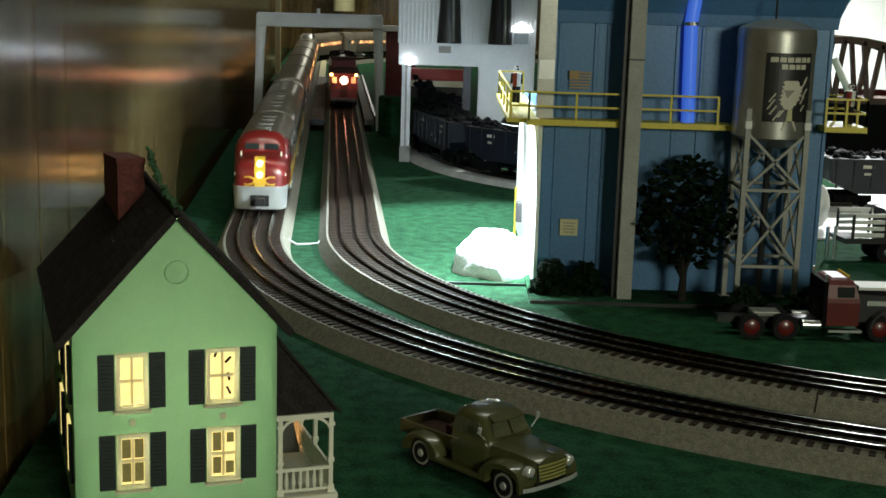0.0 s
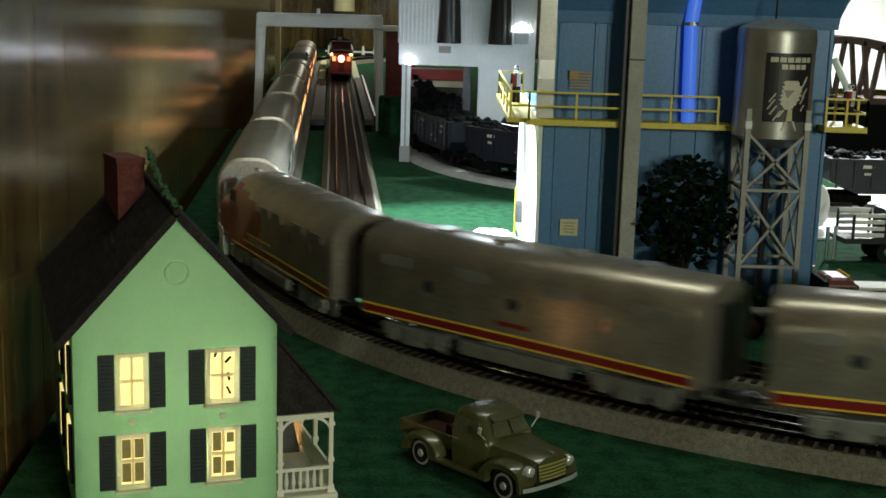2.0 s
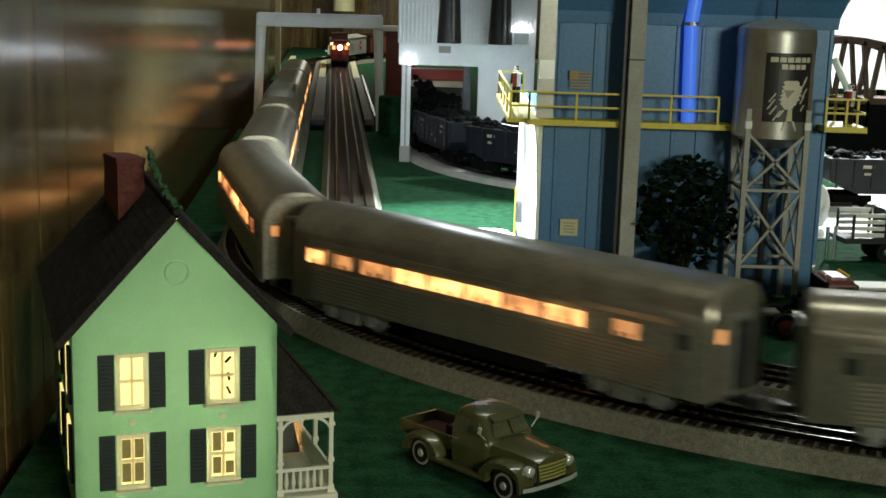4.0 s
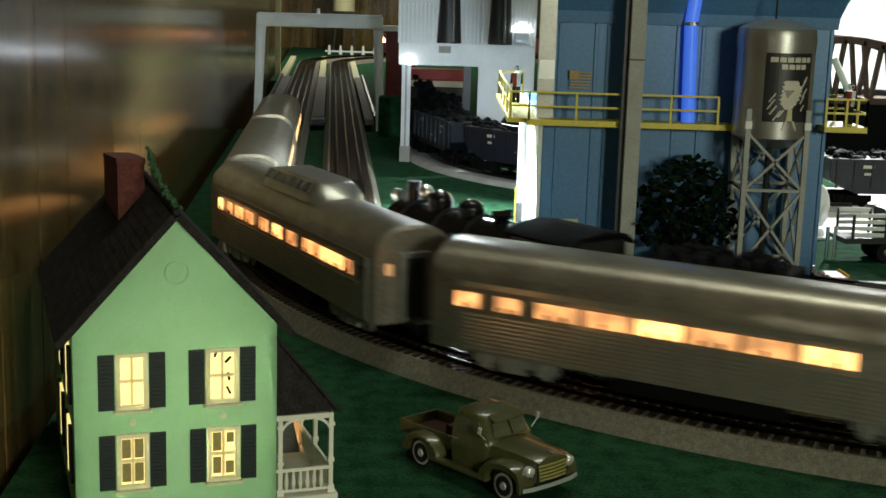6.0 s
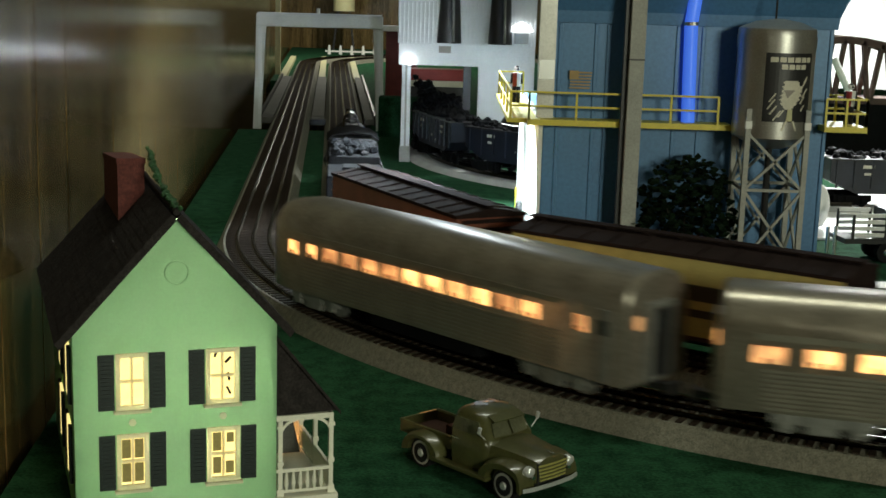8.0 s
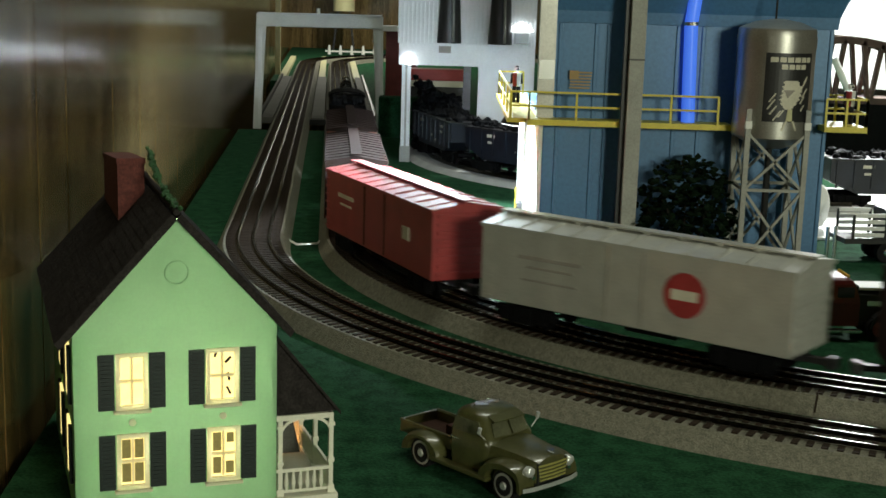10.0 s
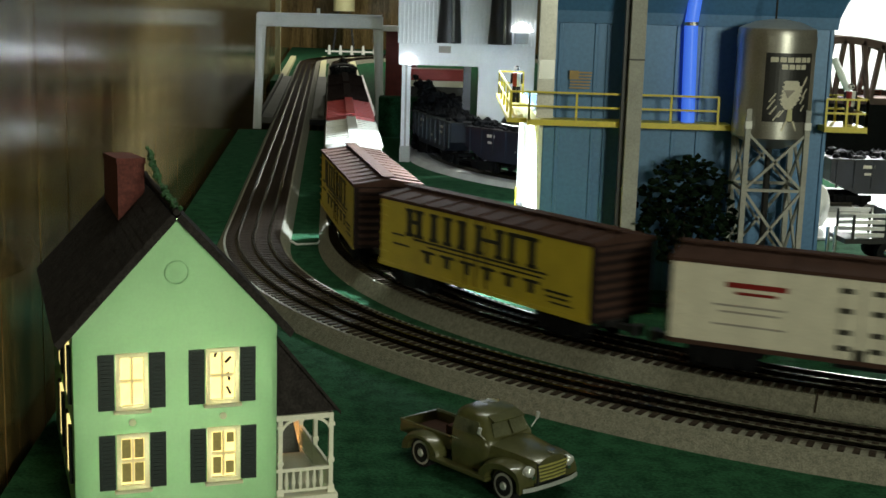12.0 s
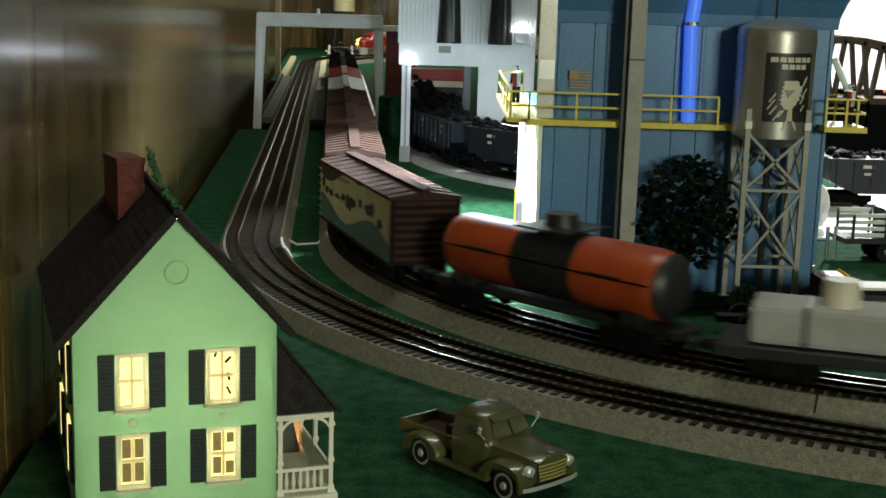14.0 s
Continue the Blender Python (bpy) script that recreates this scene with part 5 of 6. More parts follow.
def blue_building():
    e = thing("blue_building", "tall blue clad industrial building with yellow walkways", "building", m=pose(0, 0, 0))
    x0, x1, y0, y1 = 0.0832, 0.3265, 1.15, 1.48
    part("main_wall", B((x0 + x1) / 2, (y0 + y1) / 2, 0.0755, x1 - x0, y1 - y0, 0.151, 0.0008), "blue", e)
    xu = 0.0907
    part("upper_storey", B((xu + x1) / 2, y0 + 0.03, 0.1925, x1 - xu, 0.06, 0.083), "blue", e)
    up = bmesh.new()
    rings = []
    for z, g in ((0.234, 0.003), (0.244, 0.004), (0.256, 0.008), (0.268, 0.014), (0.40, 0.016)):
        rings.append([(xu, y0 - g, z), (x1 + g, y0 - g, z), (x1 + g, y0 + 0.06 + g, z), (xu, y0 + 0.06 + g, z)])
    loft(up, rings)
    part("upper_wall", up, "blue", e, "darker flared upper storey")
    for x in (0.0950, 0.1255, 0.136, 0.195, 0.2165, 0.3255):
        part("wall_rib", B(x, y0 - 0.0004, 0.117, 0.0034, 0.0022, 0.233, 0.0006), "blue", e)
    # coloured white so that the side wall reads as strongly lit
    part("side_cladding", B(x0 - 0.0016, (y0 + y1) / 2, 0.075, 0.003, y1 - y0 - 0.003, 0.149), "white", e, "side wall coloured white for the strong light on it")
    part("down_pipe", rod(rodb((0.2062, y0 - 0.007, 0.150), (0.2040, y0 - 0.007, 0.236), 0.0058, seg=16), (0.2040, y0 - 0.007, 0.236), (0.211, y0 - 0.007, 0.30), 0.0058, seg=16), "duct", e, "bright blue round tube with an added glow", smooth=True)
    part("duct_collar", rodb((0.2042, y0 - 0.007, 0.2345), (0.2041, y0 - 0.007, 0.2375), 0.0064, seg=16), "chrome", e)
    part("corner_panel", B(0.0835, y0 - 0.004, 0.2605, 0.0142, 0.008, 0.215), "tank", e, "dull grey corner panel")
    # chrome plate stands in for a highlight on the corner panel
    part("white_plate", B(0.0835, y0 - 0.0085, 0.194, 0.0130, 0.001, 0.016), "chrome", e, "shiny plate standing in for a highlight")
    part("front_post", B(0.1555, 1.1155, 0.16, 0.0125, 0.010, 0.32, 0.0004), "steelgrey", e, "tall grey square post")
    # black strip stands in for the shade beside the post
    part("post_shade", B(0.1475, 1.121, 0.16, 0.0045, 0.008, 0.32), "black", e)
    part("post_joint", B(0.1555, 1.1155, 0.206, 0.0132, 0.0108, 0.0014), "black", e)
    part("notice", B(0.1092, y0 - 0.0022, 0.0575, 0.0155, 0.0015, 0.0145), "sign", e, "small cream notice")
    nb = bmesh.new()
    for i in range(4):
        box(nb, 0.1092, y0 - 0.0032, 0.0615 - i * 0.0027, 0.011 - 0.002 * (i % 2), 0.0006, 0.0010)
    part("notice_writing", nb, "lettergrey", e)
    for i in range(6):
        part("flag_stripe", B(0.1125 + 0.0003 * i, y0 - 0.0035, 0.1790 + i * 0.0026, 0.0175, 0.0008, 0.0013), "flag", e, "faded flag stripe")
    part("flag_canton", B(0.1075, y0 - 0.0037, 0.1898, 0.008, 0.0009, 0.0075), "flag", e)
    part("mat_edge", B(0.215, 1.0990, 0.0014, 0.28, 0.002, 0.0028), "black", e)
    part("foundation", B(0.215, 1.245, 0.0016, 0.28, 0.29, 0.0032), "grass", e, "green base mat")
    # walkways
    yw = 1.125
    part("walkway", B(0.154, 1.1375, 0.1505, 0.172, 0.025, 0.0048), "railyellow", e, "yellow walkway")
    part("walkway_side", B(0.0645, 1.275, 0.1505, 0.026, 0.27, 0.0040), "railyellow", e)
    railing(e, (0.0690, yw, 0.1525), (0.2280, yw, 0.1525), 5)
    railing(e, (0.0535, 1.13, 0.1525), (0.0535, 1.40, 0.1525), 5)
    railing(e, (0.0535, 1.40, 0.1525), (0.0785, 1.40, 0.1525), 2)
    railing(e, (0.0535, yw, 0.1525), (0.069, yw, 0.1525), 2)
    part("walkway_end", B(0.3375, 1.155, 0.1515, 0.036, 0.055, 0.0048), "railyellow", e)
    railing(e, (0.3200, 1.129, 0.1535), (0.3545, 1.129, 0.1535), 3)
    railing(e, (0.3545, 1.129, 0.1535), (0.3545, 1.18, 0.1535), 3)
    railing(e, (0.3300, 1.180, 0.1535), (0.3545, 1.180, 0.1535), 3)
    lm = part("walkway_lamp", rodb((0.0570, 1.185, 0.1485), (0.0562, 1.185, 0.1425), 0.006, 0.009, seg=14), "black", e, "small lamp under the walkway")
    part("lamp_lens", rodb((0.0562, 1.185, 0.1425), (0.0561, 1.185, 0.1418), 0.0075, seg=14), "lantern", lm)
    part("control_box", B(0.0735, 1.30, 0.045, 0.006, 0.012, 0.02, 0.001), "black", e)
    part("drain_pipe", rodb((0.0755, 1.40, 0.0), (0.0755, 1.40, 0.055), 0.0012), "railyellow", e)


blue_building()


def figure(x, y, z, shirt, label):
    """A small painted figurine in one plain mesh."""
    bm = bmesh.new()
    for s in (-1, 1):
        rod(bm, (s * 0.0022, 0, 0), (s * 0.0018, 0, 0.016), 0.0020, 0.0022, seg=8)
        rod(bm, (s * 0.0050, 0, 0.018), (s * 0.0042, 0, 0.028), 0.0013, 0.0015, seg=8)
    k = len(bm.faces)
    rod(bm, (0, 0, 0.0155), (0, 0, 0.0285), 0.0038, 0.0044, seg=10)
    k2 = len(bm.faces)
    blob(bm, (0, 0, 0.0325), 0.0031, 0.0, 1, 1)
    bm.faces.ensure_lookup_table()
    for i, f in enumerate(bm.faces):
        f.material_index = 0 if i < k else (1 if i < k2 else 2)
    o = part("figurine", bm, ["black", shirt, "white"], None, smooth=True)
    o.matrix_basis = pose(x, y, z)
    tagged(o, label, "figurine", "worker figurines")


figure(0.0665, 1.30, 0.1525, "boxred", "tiny figurine in red with a pale cap on the walkway")
figure(0.347, 1.155, 0.1540, "boxred", "tiny dark figurine in red shirt on the walkway")


def water_tower():
    cx, cy = 0.2705, 1.115
    e = thing("water_tower", "silver cylindrical tank on a grey lattice tower", "water tower", m=pose(cx, cy, 0))
    r, z0, z1 = 0.0318, 0.1465, 0.2330
    bm = bmesh.new()
    rings = []
    for z, q in ((z0 - 0.010, 0.012), (z0, r), (z0 + 0.002, r), (z0 + 0.012, r), (z1 - 0.012, r), (z1, r), (z1 + 0.002, r * 0.97), (z1 + 0.007, r * 0.6), (z1 + 0.0095, r * 0.12)):
        rings.append([(q * math.cos(i * math.tau / 40), q * math.sin(i * math.tau / 40), z) for i in range(40)])
    loft(bm, rings)
    part("tank", bm, "tank", e, smooth=True)
    for z in (z0 + 0.006, z1 - 0.009):
        part("tank_band", rodb((0, 0, z - 0.005), (0, 0, z + 0.005), r + 0.0005, seg=40), "tank", e, smooth=True)

    def patch(name, a0, a1, za, zb, out, material, label=""):
        q = bmesh.new()
        k = max(2, int(abs(a1 - a0) / 5) + 1)
        rr = []
        for i in range(k):
            a = radians(a0 + (a1 - a0) * i / (k - 1))
            rr.append([((r + o) * math.sin(a), -(r + o) * math.cos(a), z) for o, z in ((0, za), (out, za), (out, zb), (0, zb))])
        loft(q, rr)
        part(name, q, material, e, label)

    patch("tank_sign", -27, 48, z0 + 0.014, z1 - 0.017, 0.0005, "black", "black sign with pale plain shapes")
    # plain pale shapes: two lines of lettering and an emblem
    zt = z1 - 0.0215
    for a, b in ((-20, -9), (-7, 2), (4, 13), (15, 24), (26, 34), (36, 43)):
        patch("sign_bar", a, b, zt - 0.0028, zt + 0.0012, 0.0008, "boxwhite")
    for a, b in ((-4, 5), (7, 15), (17, 24), (26, 34)):
        patch("sign_bar", a, b, zt - 0.0085, zt - 0.0045, 0.0008, "boxwhite")
    for k in range(22):
        q = k / 21
        half = 15.0 * math.sqrt(max(0.05, 1 - (q * 1.7 - 0.75) ** 2)) * (1.0 + 0.13 * math.sin(k * 1.9))
        mid = 12 + 2.5 * math.sin(q * 5)
        patch("sign_emblem", mid - half, mid + half, z0 + 0.0475 - 0.00105 * (k + 1), z0 + 0.0475 - 0.00105 * k, 0.0008, "boxwhite")
    for k in range(5):
        patch("sign_shadow", 2 + k, 17 - k * 2, z0 + 0.0400 - 0.0012 * (k + 1), z0 + 0.0400 - 0.0012 * k, 0.0011, "lettergrey")
    for k in range(8):
        patch("sign_emblem", 9 - k * 0.25, 16 + k * 0.1, z0 + 0.0244 - 0.0012 * (k + 1), z0 + 0.0244 - 0.0012 * k, 0.0008, "sign")
    for a in (6, 17):
        for k in range(7):
            q = a + 0.9 * k * (1 if a > 9 else -1)
            patch("sign_emblem", q, q + 3.2, z0 + 0.0148 - 0.0011 * (k + 1), z0 + 0.0148 - 0.0011 * k, 0.0008, "boxwhite")
    for a, zz, n in ((-19, 0.030, 6), (-21, 0.024, 7), (-17, 0.020, 6), (-12, 0.015, 7), (-5, 0.018, 5), (27, 0.040, 7), (31, 0.034, 6), (33, 0.046, 4), (28, 0.029, 5), (30, 0.023, 4)):
        for k in range(n):
            patch("sign_dash", a + 1.5 * k, a + 1.5 * k + 2.4, z0 + zz + 0.0012 * k, z0 + zz + 0.0012 * (k + 1), 0.0008, "boxwhite")
    hgt = 0.170
    s = 0.0242
    cs = [(-s, -s), (s, -s), (s, s), (-s, s)]
    for x, y in cs:
        part("leg", barb((x, y, 0), (x, y, hgt), 0.0042, 0.0042), "steelgrey", e)
        part("foot", B(x, y, 0.002, 0.009, 0.009, 0.004), "steelgrey", e)
    for i in range(4):
        (xa, ya), (xb, yb) = cs[i], cs[(i + 1) % 4]
        for z in (0.0391, 0.1032):
            part("girt", barb((xa, ya, z), (xb, yb, z), 0.0024, 0.0024), "steelgrey", e)
        for za, zb in ((0.0391, 0.1032), (0.1032, 0.1507)):
            part("brace", barb((xa, ya, za), (xb, yb, zb), 0.0022, 0.0022), "steelgrey", e)
            part("brace", barb((xb, yb, za), (xa, ya, zb), 0.0022, 0.0022), "steelgrey", e)
    for x in (-s, s):
        part("leg_cap", B(x, -s - 0.001, 0.157, 0.0052, 0.004, 0.006), "white", e)
    part("mast", rodb((-0.002, 0.0, z1 + 0.008), (-0.002, 0.0, 0.30), 0.0009), "black", e)
    part("fill_pipe", rodb((0, 0, 0.0), (0, 0, z0), 0.0028), "black", e)


water_tower()


def tree(x, y, h, w, seed, trunk, label):
    e = thing("tree", label, "tree", "model trees", m=pose(x, y, 0))
    rnd = random.Random(seed)
    tb = rodb((0, 0, 0), (0.001, 0, trunk), 0.0042, 0.0026, seg=8)
    for i in range(7):
        a = i * 0.9
        rod(tb, (0, 0, trunk * 0.75), (w * 0.55 * math.cos(a), w * 0.45 * math.sin(a), trunk + (h - trunk) * rnd.uniform(0.25, 0.7)), 0.0018, 0.0006, seg=6)
    part("trunk", tb, "bark", e)
    cr = bmesh.new()
    for i in range(900):
        while True:
            v = Vector((rnd.uniform(-1, 1), rnd.uniform(-1, 1), rnd.uniform(-1, 1)))
            if 0.35 < v.length < 1:
                break
        z = trunk + (h - trunk) * (0.5 + 0.5 * v.z)
        k = 1.0 + 0.45 * noise.noise(v * 2.3 + Vector((seed, 0, 0)))
        if noise.noise(v * 3.1 + Vector((0, seed, 4))) < -0.28:
            continue
        blob(cr, (v.x * w * k, v.y * w * k, z), rnd.uniform(0.0018, 0.0040), 1.2, i + seed, 1, (1, 1, rnd.uniform(0.4, 0.9)))
    part("crown", cr, "leaf", e)


tree(0.2045, 1.112, 0.130, 0.041, 2, 0.030, "dark green bushy model tree in front of blue wall")


def bush(x, y, w, h, seed):
    e = thing("bush", "low dark green bush at the foot of the wall", "bush", "bushes", m=pose(x, y, 0))
    rnd = random.Random(seed)
    cr = bmesh.new()
    for i in range(260):
        a, q = rnd.uniform(0, math.tau), rnd.uniform(0.2, 1)
        z = h * (1 - q * q) * rnd.uniform(0.3, 1.05)
        blob(cr, (w * q * math.cos(a), w * 0.6 * q * math.sin(a), z + 0.003), rnd.uniform(0.0016, 0.0036), 1.2, i + seed, 1)
    part("foliage", cr, "leaf", e)


bush(0.094, 1.127, 0.018, 0.030, 5)
bush(0.1235, 1.127, 0.018, 0.028, 8)
bush(0.302, 1.06, 0.026, 0.026, 11)
bush(0.25, 1.065, 0.02, 0.024, 12)


def rock():
    bm = bmesh.new()
    q = bmesh.ops.create_icosphere(bm, subdivisions=4, radius=1.0)
    for v in q["verts"]:
        k = 1 + 0.28 * noise.noise(v.co * 1.6 + Vector((3, 1, 2))) + 0.12 * noise.noise(v.co * 4.5) + 0.05 * noise.noise(v.co * 11)
        v.co = Vector((v.co.x * 0.036 * k, v.co.y * 0.05 * k, max(-0.002, v.co.z * 0.042 * k)))
    o = part("white_rock", bm, "rockwhite", None, smooth=True)
    o.matrix_basis = pose(0.049, 1.225, 0.001)
    tagged(o, "white plaster rock pile on the grass mat", "rock")
    t = thing("rock_tray", "thin green base board with dark edge under the rock", "base board", m=pose(0.040, 1.215, 0.0))
    part("board", B(0, 0, 0.0010, 0.073, 0.10, 0.0020, 0.0004), "grass", t)
    part("board_edge", B(0, -0.0512, 0.0011, 0.073, 0.0024, 0.0022), "black", t)


rock()


# ---- red tractor truck ----
def red_truck():
    e = thing("tractor_truck", "red and black vintage semi tractor truck", "toy truck", m=pose(0.285, 1.02, 0, 0, 0, 2))
    part("frame", B(-0.012, 0, 0.0125, 0.115, 0.012, 0.005), "black", e)
    cab = bmesh.new()
    rings = []
    for z, xf, xb, w in ((0.012, 0.037, 0.012, 0.0185), (0.030, 0.037, 0.0115, 0.0190), (0.0335, 0.0365, 0.0115, 0.0188), (0.044, 0.033, 0.0120, 0.0175), (0.0475, 0.031, 0.0135, 0.0160), (0.049, 0.028, 0.016, 0.0120)):
        rings.append([(xf, -w, z), (xb, -w, z), (xb, w, z), (xf, w, z)])
    loft(cab, rings)
    part("cab", cab, "truckred", e, smooth=False)
    hood = bmesh.new()
    loft(hood, [[(x, -w, 0.014), (x, -w, h - 0.004), (x, -w * 0.6, h), (x, w * 0.6, h), (x, w, h - 0.004), (x, w, 0.014)] for x, w, h in ((0.0365, 0.0130, 0.0400), (0.072, 0.0115, 0.0385), (0.0745, 0.0105, 0.0370))])
    part("hood", hood, "black", e)
    part("hood_top", B(0.055, 0, 0.0402, 0.036, 0.024, 0.0024, 0.0006), "white", e, "white hood top")
    part("radiator", B(0.0755, 0, 0.0235, 0.002, 0.021, 0.018), "chrome", e)
    part("hood_vent", B(0.053, -0.0128, 0.0290, 0.017, 0.0012, 0.0038), "chrome", e)
    for s in (-1, 1):
        part("cab_window", B(0.0255, s * 0.0183, 0.0385, 0.013, 0.0012, 0.008), "glass", e)
        part("mud_guard", loft(bmesh.new(), [[(0.060 + 0.0125 * -math.cos(t), s * 0.0125, 0.0105 + 0.0125 * math.sin(t)), (0.060 + 0.0125 * -math.cos(t), s * 0.0205, 0.0105 + 0.0125 * math.sin(t)), (0.060 + 0.0140 * -math.cos(t), s * 0.0205, 0.0105 + 0.0140 * math.sin(t)), (0.060 + 0.0140 * -math.cos(t), s * 0.0125, 0.0105 + 0.0140 * math.sin(t))] for t in [math.pi * i / 8 for i in range(9)]]), "black", e)
        part("side_step", B(0.026, s * 0.0195, 0.0085, 0.026, 0.006, 0.002), "chrome", e)
        part("exhaust", rodb((0.0100, s * 0.0165, 0.012), (0.0100, s * 0.0165, 0.052), 0.0011), "chrome", e)
        part("fuel_tank", rodb((-0.006, s * 0.0145, 0.0115), (0.008, s * 0.0145, 0.0115), 0.0045), "chrome", e, smooth=True)
        for x in (-0.046, -0.0195, 0.054):
            wheel(e, x, s * 0.0165, 0.0100, 0.007, "truckred", band=False, hub=0.62)
    # black panel puts shade on the rear of the red cab
    part("cab_back", B(0.0100, 0, 0.0285, 0.0036, 0.0370, 0.036, 0.0008), "flatblack", e, "black panel standing in for the shaded cab back")
    part("fifth_wheel", B(-0.032, 0, 0.0175, 0.022, 0.016, 0.004, 0.001), "grey", e)
    lp = bmesh.new()
    for i in range(-2, 3):
        blob(lp, (0.0285, i * 0.0055, 0.050), 0.0014, 0, i, 1)
    part("roof_lamps", lp, "yellowpaint", e)
    part("windshield", B(0.0355, 0, 0.0395, 0.0016, 0.030, 0.0075, m=None), "glass", e)


red_truck()


# ---- far bridge deck, portal, grey coal building ----
def along_wall(s, left, z=0.0):
    """Place s metres along the straight and left of the inner track."""
    return C2 - N * (R2 + left) - D * s + Vector((0, 0, z))


WALLTURN = Matrix.Rotation(-AL, 4, "Z")


def bridge_deck():
    e = thing("bridge_deck", "grey road deck with black edges beside the rails", "bridge", kind="structure", m=Matrix.Translation(along_wall(-1.75, 0.05)) @ WALLTURN)
    for a, b in ((-0.105, -0.083), (-0.012, 0.012), (0.088, 0.105)):
        part("deck_panel", B((a + b) / 2, 0, 0.0075, b - a, 1.16, 0.011), "deck", e)
    for x in (-0.108, 0.108):
        part("deck_edge", B(x, 0, 0.010, 0.005, 1.16, 0.020), "black", e)
    part("deck_end", B(0.0, -0.582, 0.006, 0.03, 0.006, 0.010), "black", e)
    # pale raised strips stand in for light on the far roadbed shoulders
    o = thing("platform_strip", "pale yellow strips past the deck standing in for lit roadbed", "platform", m=Matrix.Translation(along_wall(-2.85, 0.05)) @ WALLTURN)
    for x in (-0.108, -0.001, 0.094):
        part("strip", B(x, 0, 0.006, 0.018, 1.1, 0.012), "sign", o)


bridge_deck()


def portal():
    e = thing("portal_frame", "pale grey square portal frame over both tracks", "portal", m=Matrix.Translation(along_wall(-1.10, 0.047)) @ WALLTURN)
    for x in (-0.1075, 0.1075):
        s = 1 if x > 0 else -1
        part("post", loft(bmesh.new(), [[(x + s * q - w, -0.010, z), (x + s * q + w, -0.010, z), (x + s * q + w, 0.010, z), (x + s * q - w, 0.010, z)] for z, w, q in ((0, 0.0072, 0.004), (0.10, 0.0072, 0.0), (0.190, 0.0088, -0.003))]), "portalgrey", e)
        part("post_rib", B(x - s * 0.001, -0.0115, 0.09, 0.006, 0.004, 0.18), "corrugated", e)
    part("beam", B(0, 0, 0.1945, 0.226, 0.024, 0.022, 0.0015), "portalgrey", e)
    part("beam_cap", B(0, 0, 0.2065, 0.222, 0.027, 0.003, 0.0006), "corrugated", e)
    part("beam_knob", rodb((-0.003, 0, 0.207), (-0.003, 0, 0.217), 0.0035), "white", e)


portal()


def coal_building():
    e = thing("coal_building", "pale grey corrugated coaling building on legs", "building", m=pose(0, 0, 0))
    y0, y1 = 2.0, 2.22
    bm = B(0.026, (y0 + y1) / 2, 0.30, 0.204, y1 - y0, 0.244)
    part("upper_wall", bm, "corrugated", e)
    cg = bmesh.new()
    for i in range(34):
        x = -0.0745 + i * 0.0061
        box(cg, x, y0 - 0.001, 0.30, 0.0030, 0.003, 0.244, 0.0008)
    part("corrugation", cg, "corrugated", e)
    part("lintel", B(0.027, y0 + 0.01, 0.1625, 0.202, 0.022, 0.033), "corrugated", e)
    part("lintel_sign", B(-0.006, y0 - 0.0025, 0.170, 0.018, 0.0015, 0.010), "lettergrey", e)
    part("leg_wall", B(0.0865, y0 + 0.02, 0.073, 0.083, 0.04, 0.146), "corrugated", e)
    # black block stands in for the shade inside the opening
    part("inner_shade", B(0.030, y0 + 0.12, 0.073, 0.012, 0.02, 0.146), "black", e)
    l = part("front_leg", B(-0.0625, 2.012, 0.075, 0.0135, 0.014, 0.15, 0.0008), "corrugated", e)
    part("leg_groove", B(-0.0625, 2.0045, 0.075, 0.003, 0.002, 0.146), "steelgrey", l)
    part("leg_base", B(-0.0625, 2.011, 0.012, 0.0160, 0.017, 0.024, 0.0008), "steelgrey", e)
    for x in (0.0, 0.075):
        p = bmesh.new()
        loft(p, [[(x + w * math.cos(i * math.tau / 14), y0 - 0.012 + w * 0.7 * math.sin(i * math.tau / 14), z) for i in range(14)] for z, w in ((0.180, 0.018), (0.215, 0.016), (0.30, 0.012))])
        part("black_chute", p, "black", e, "black tapering chute", smooth=True)
        part("chute_edge", rodb((x + 0.006, y0 - 0.024, 0.182), (x + 0.004, y0 - 0.022, 0.30), 0.002), "grey", e)
    lamp_house = part("wall_lantern", loft(bmesh.new(), [[(0.1065 - w, y0 - 0.004 - w, z), (0.1065 + w, y0 - 0.004 - w, z), (0.1065 + w, y0 - 0.004 + w, z), (0.1065 - w, y0 - 0.004 + w, z)] for z, w in ((0.200, 0.0165), (0.206, 0.014), (0.213, 0.002))]), "lantern", e, "bright white lantern hood")
    part("lantern_glass", B(0.1065, y0 - 0.006, 0.190, 0.021, 0.010, 0.017, 0.001), "tank", lamp_house)
    part("leg_lamp", blob(bmesh.new(), (-0.0585, 1.998, 0.152), 0.0065, 0, 2), "whitelight", e, "glaring white lamp", smooth=True)
    # coal heap that runs down from the chute
    h = thing("coal_heap", "black coal heap under the coaling building", "coal heap", m=pose(-0.012, 2.10, 0))
    rnd = random.Random(21)
    cb = bmesh.new()
    for i in range(420):
        k = rnd.random()
        blob(cb, (-0.035 + 0.075 * k + rnd.uniform(-0.008, 0.008), rnd.uniform(-0.035, 0.035), (0.12 - 0.055 * k) * rnd.uniform(0.05, 1.0) + 0.003), rnd.uniform(0.004, 0.008), 0.8, i, 1)
    part("coal", cb, "coal", h)["kind"] = "stuff"
    w = thing("green_wall_block", "low dull green block behind the pole", "block", m=pose(-0.075, 2.35, 0))
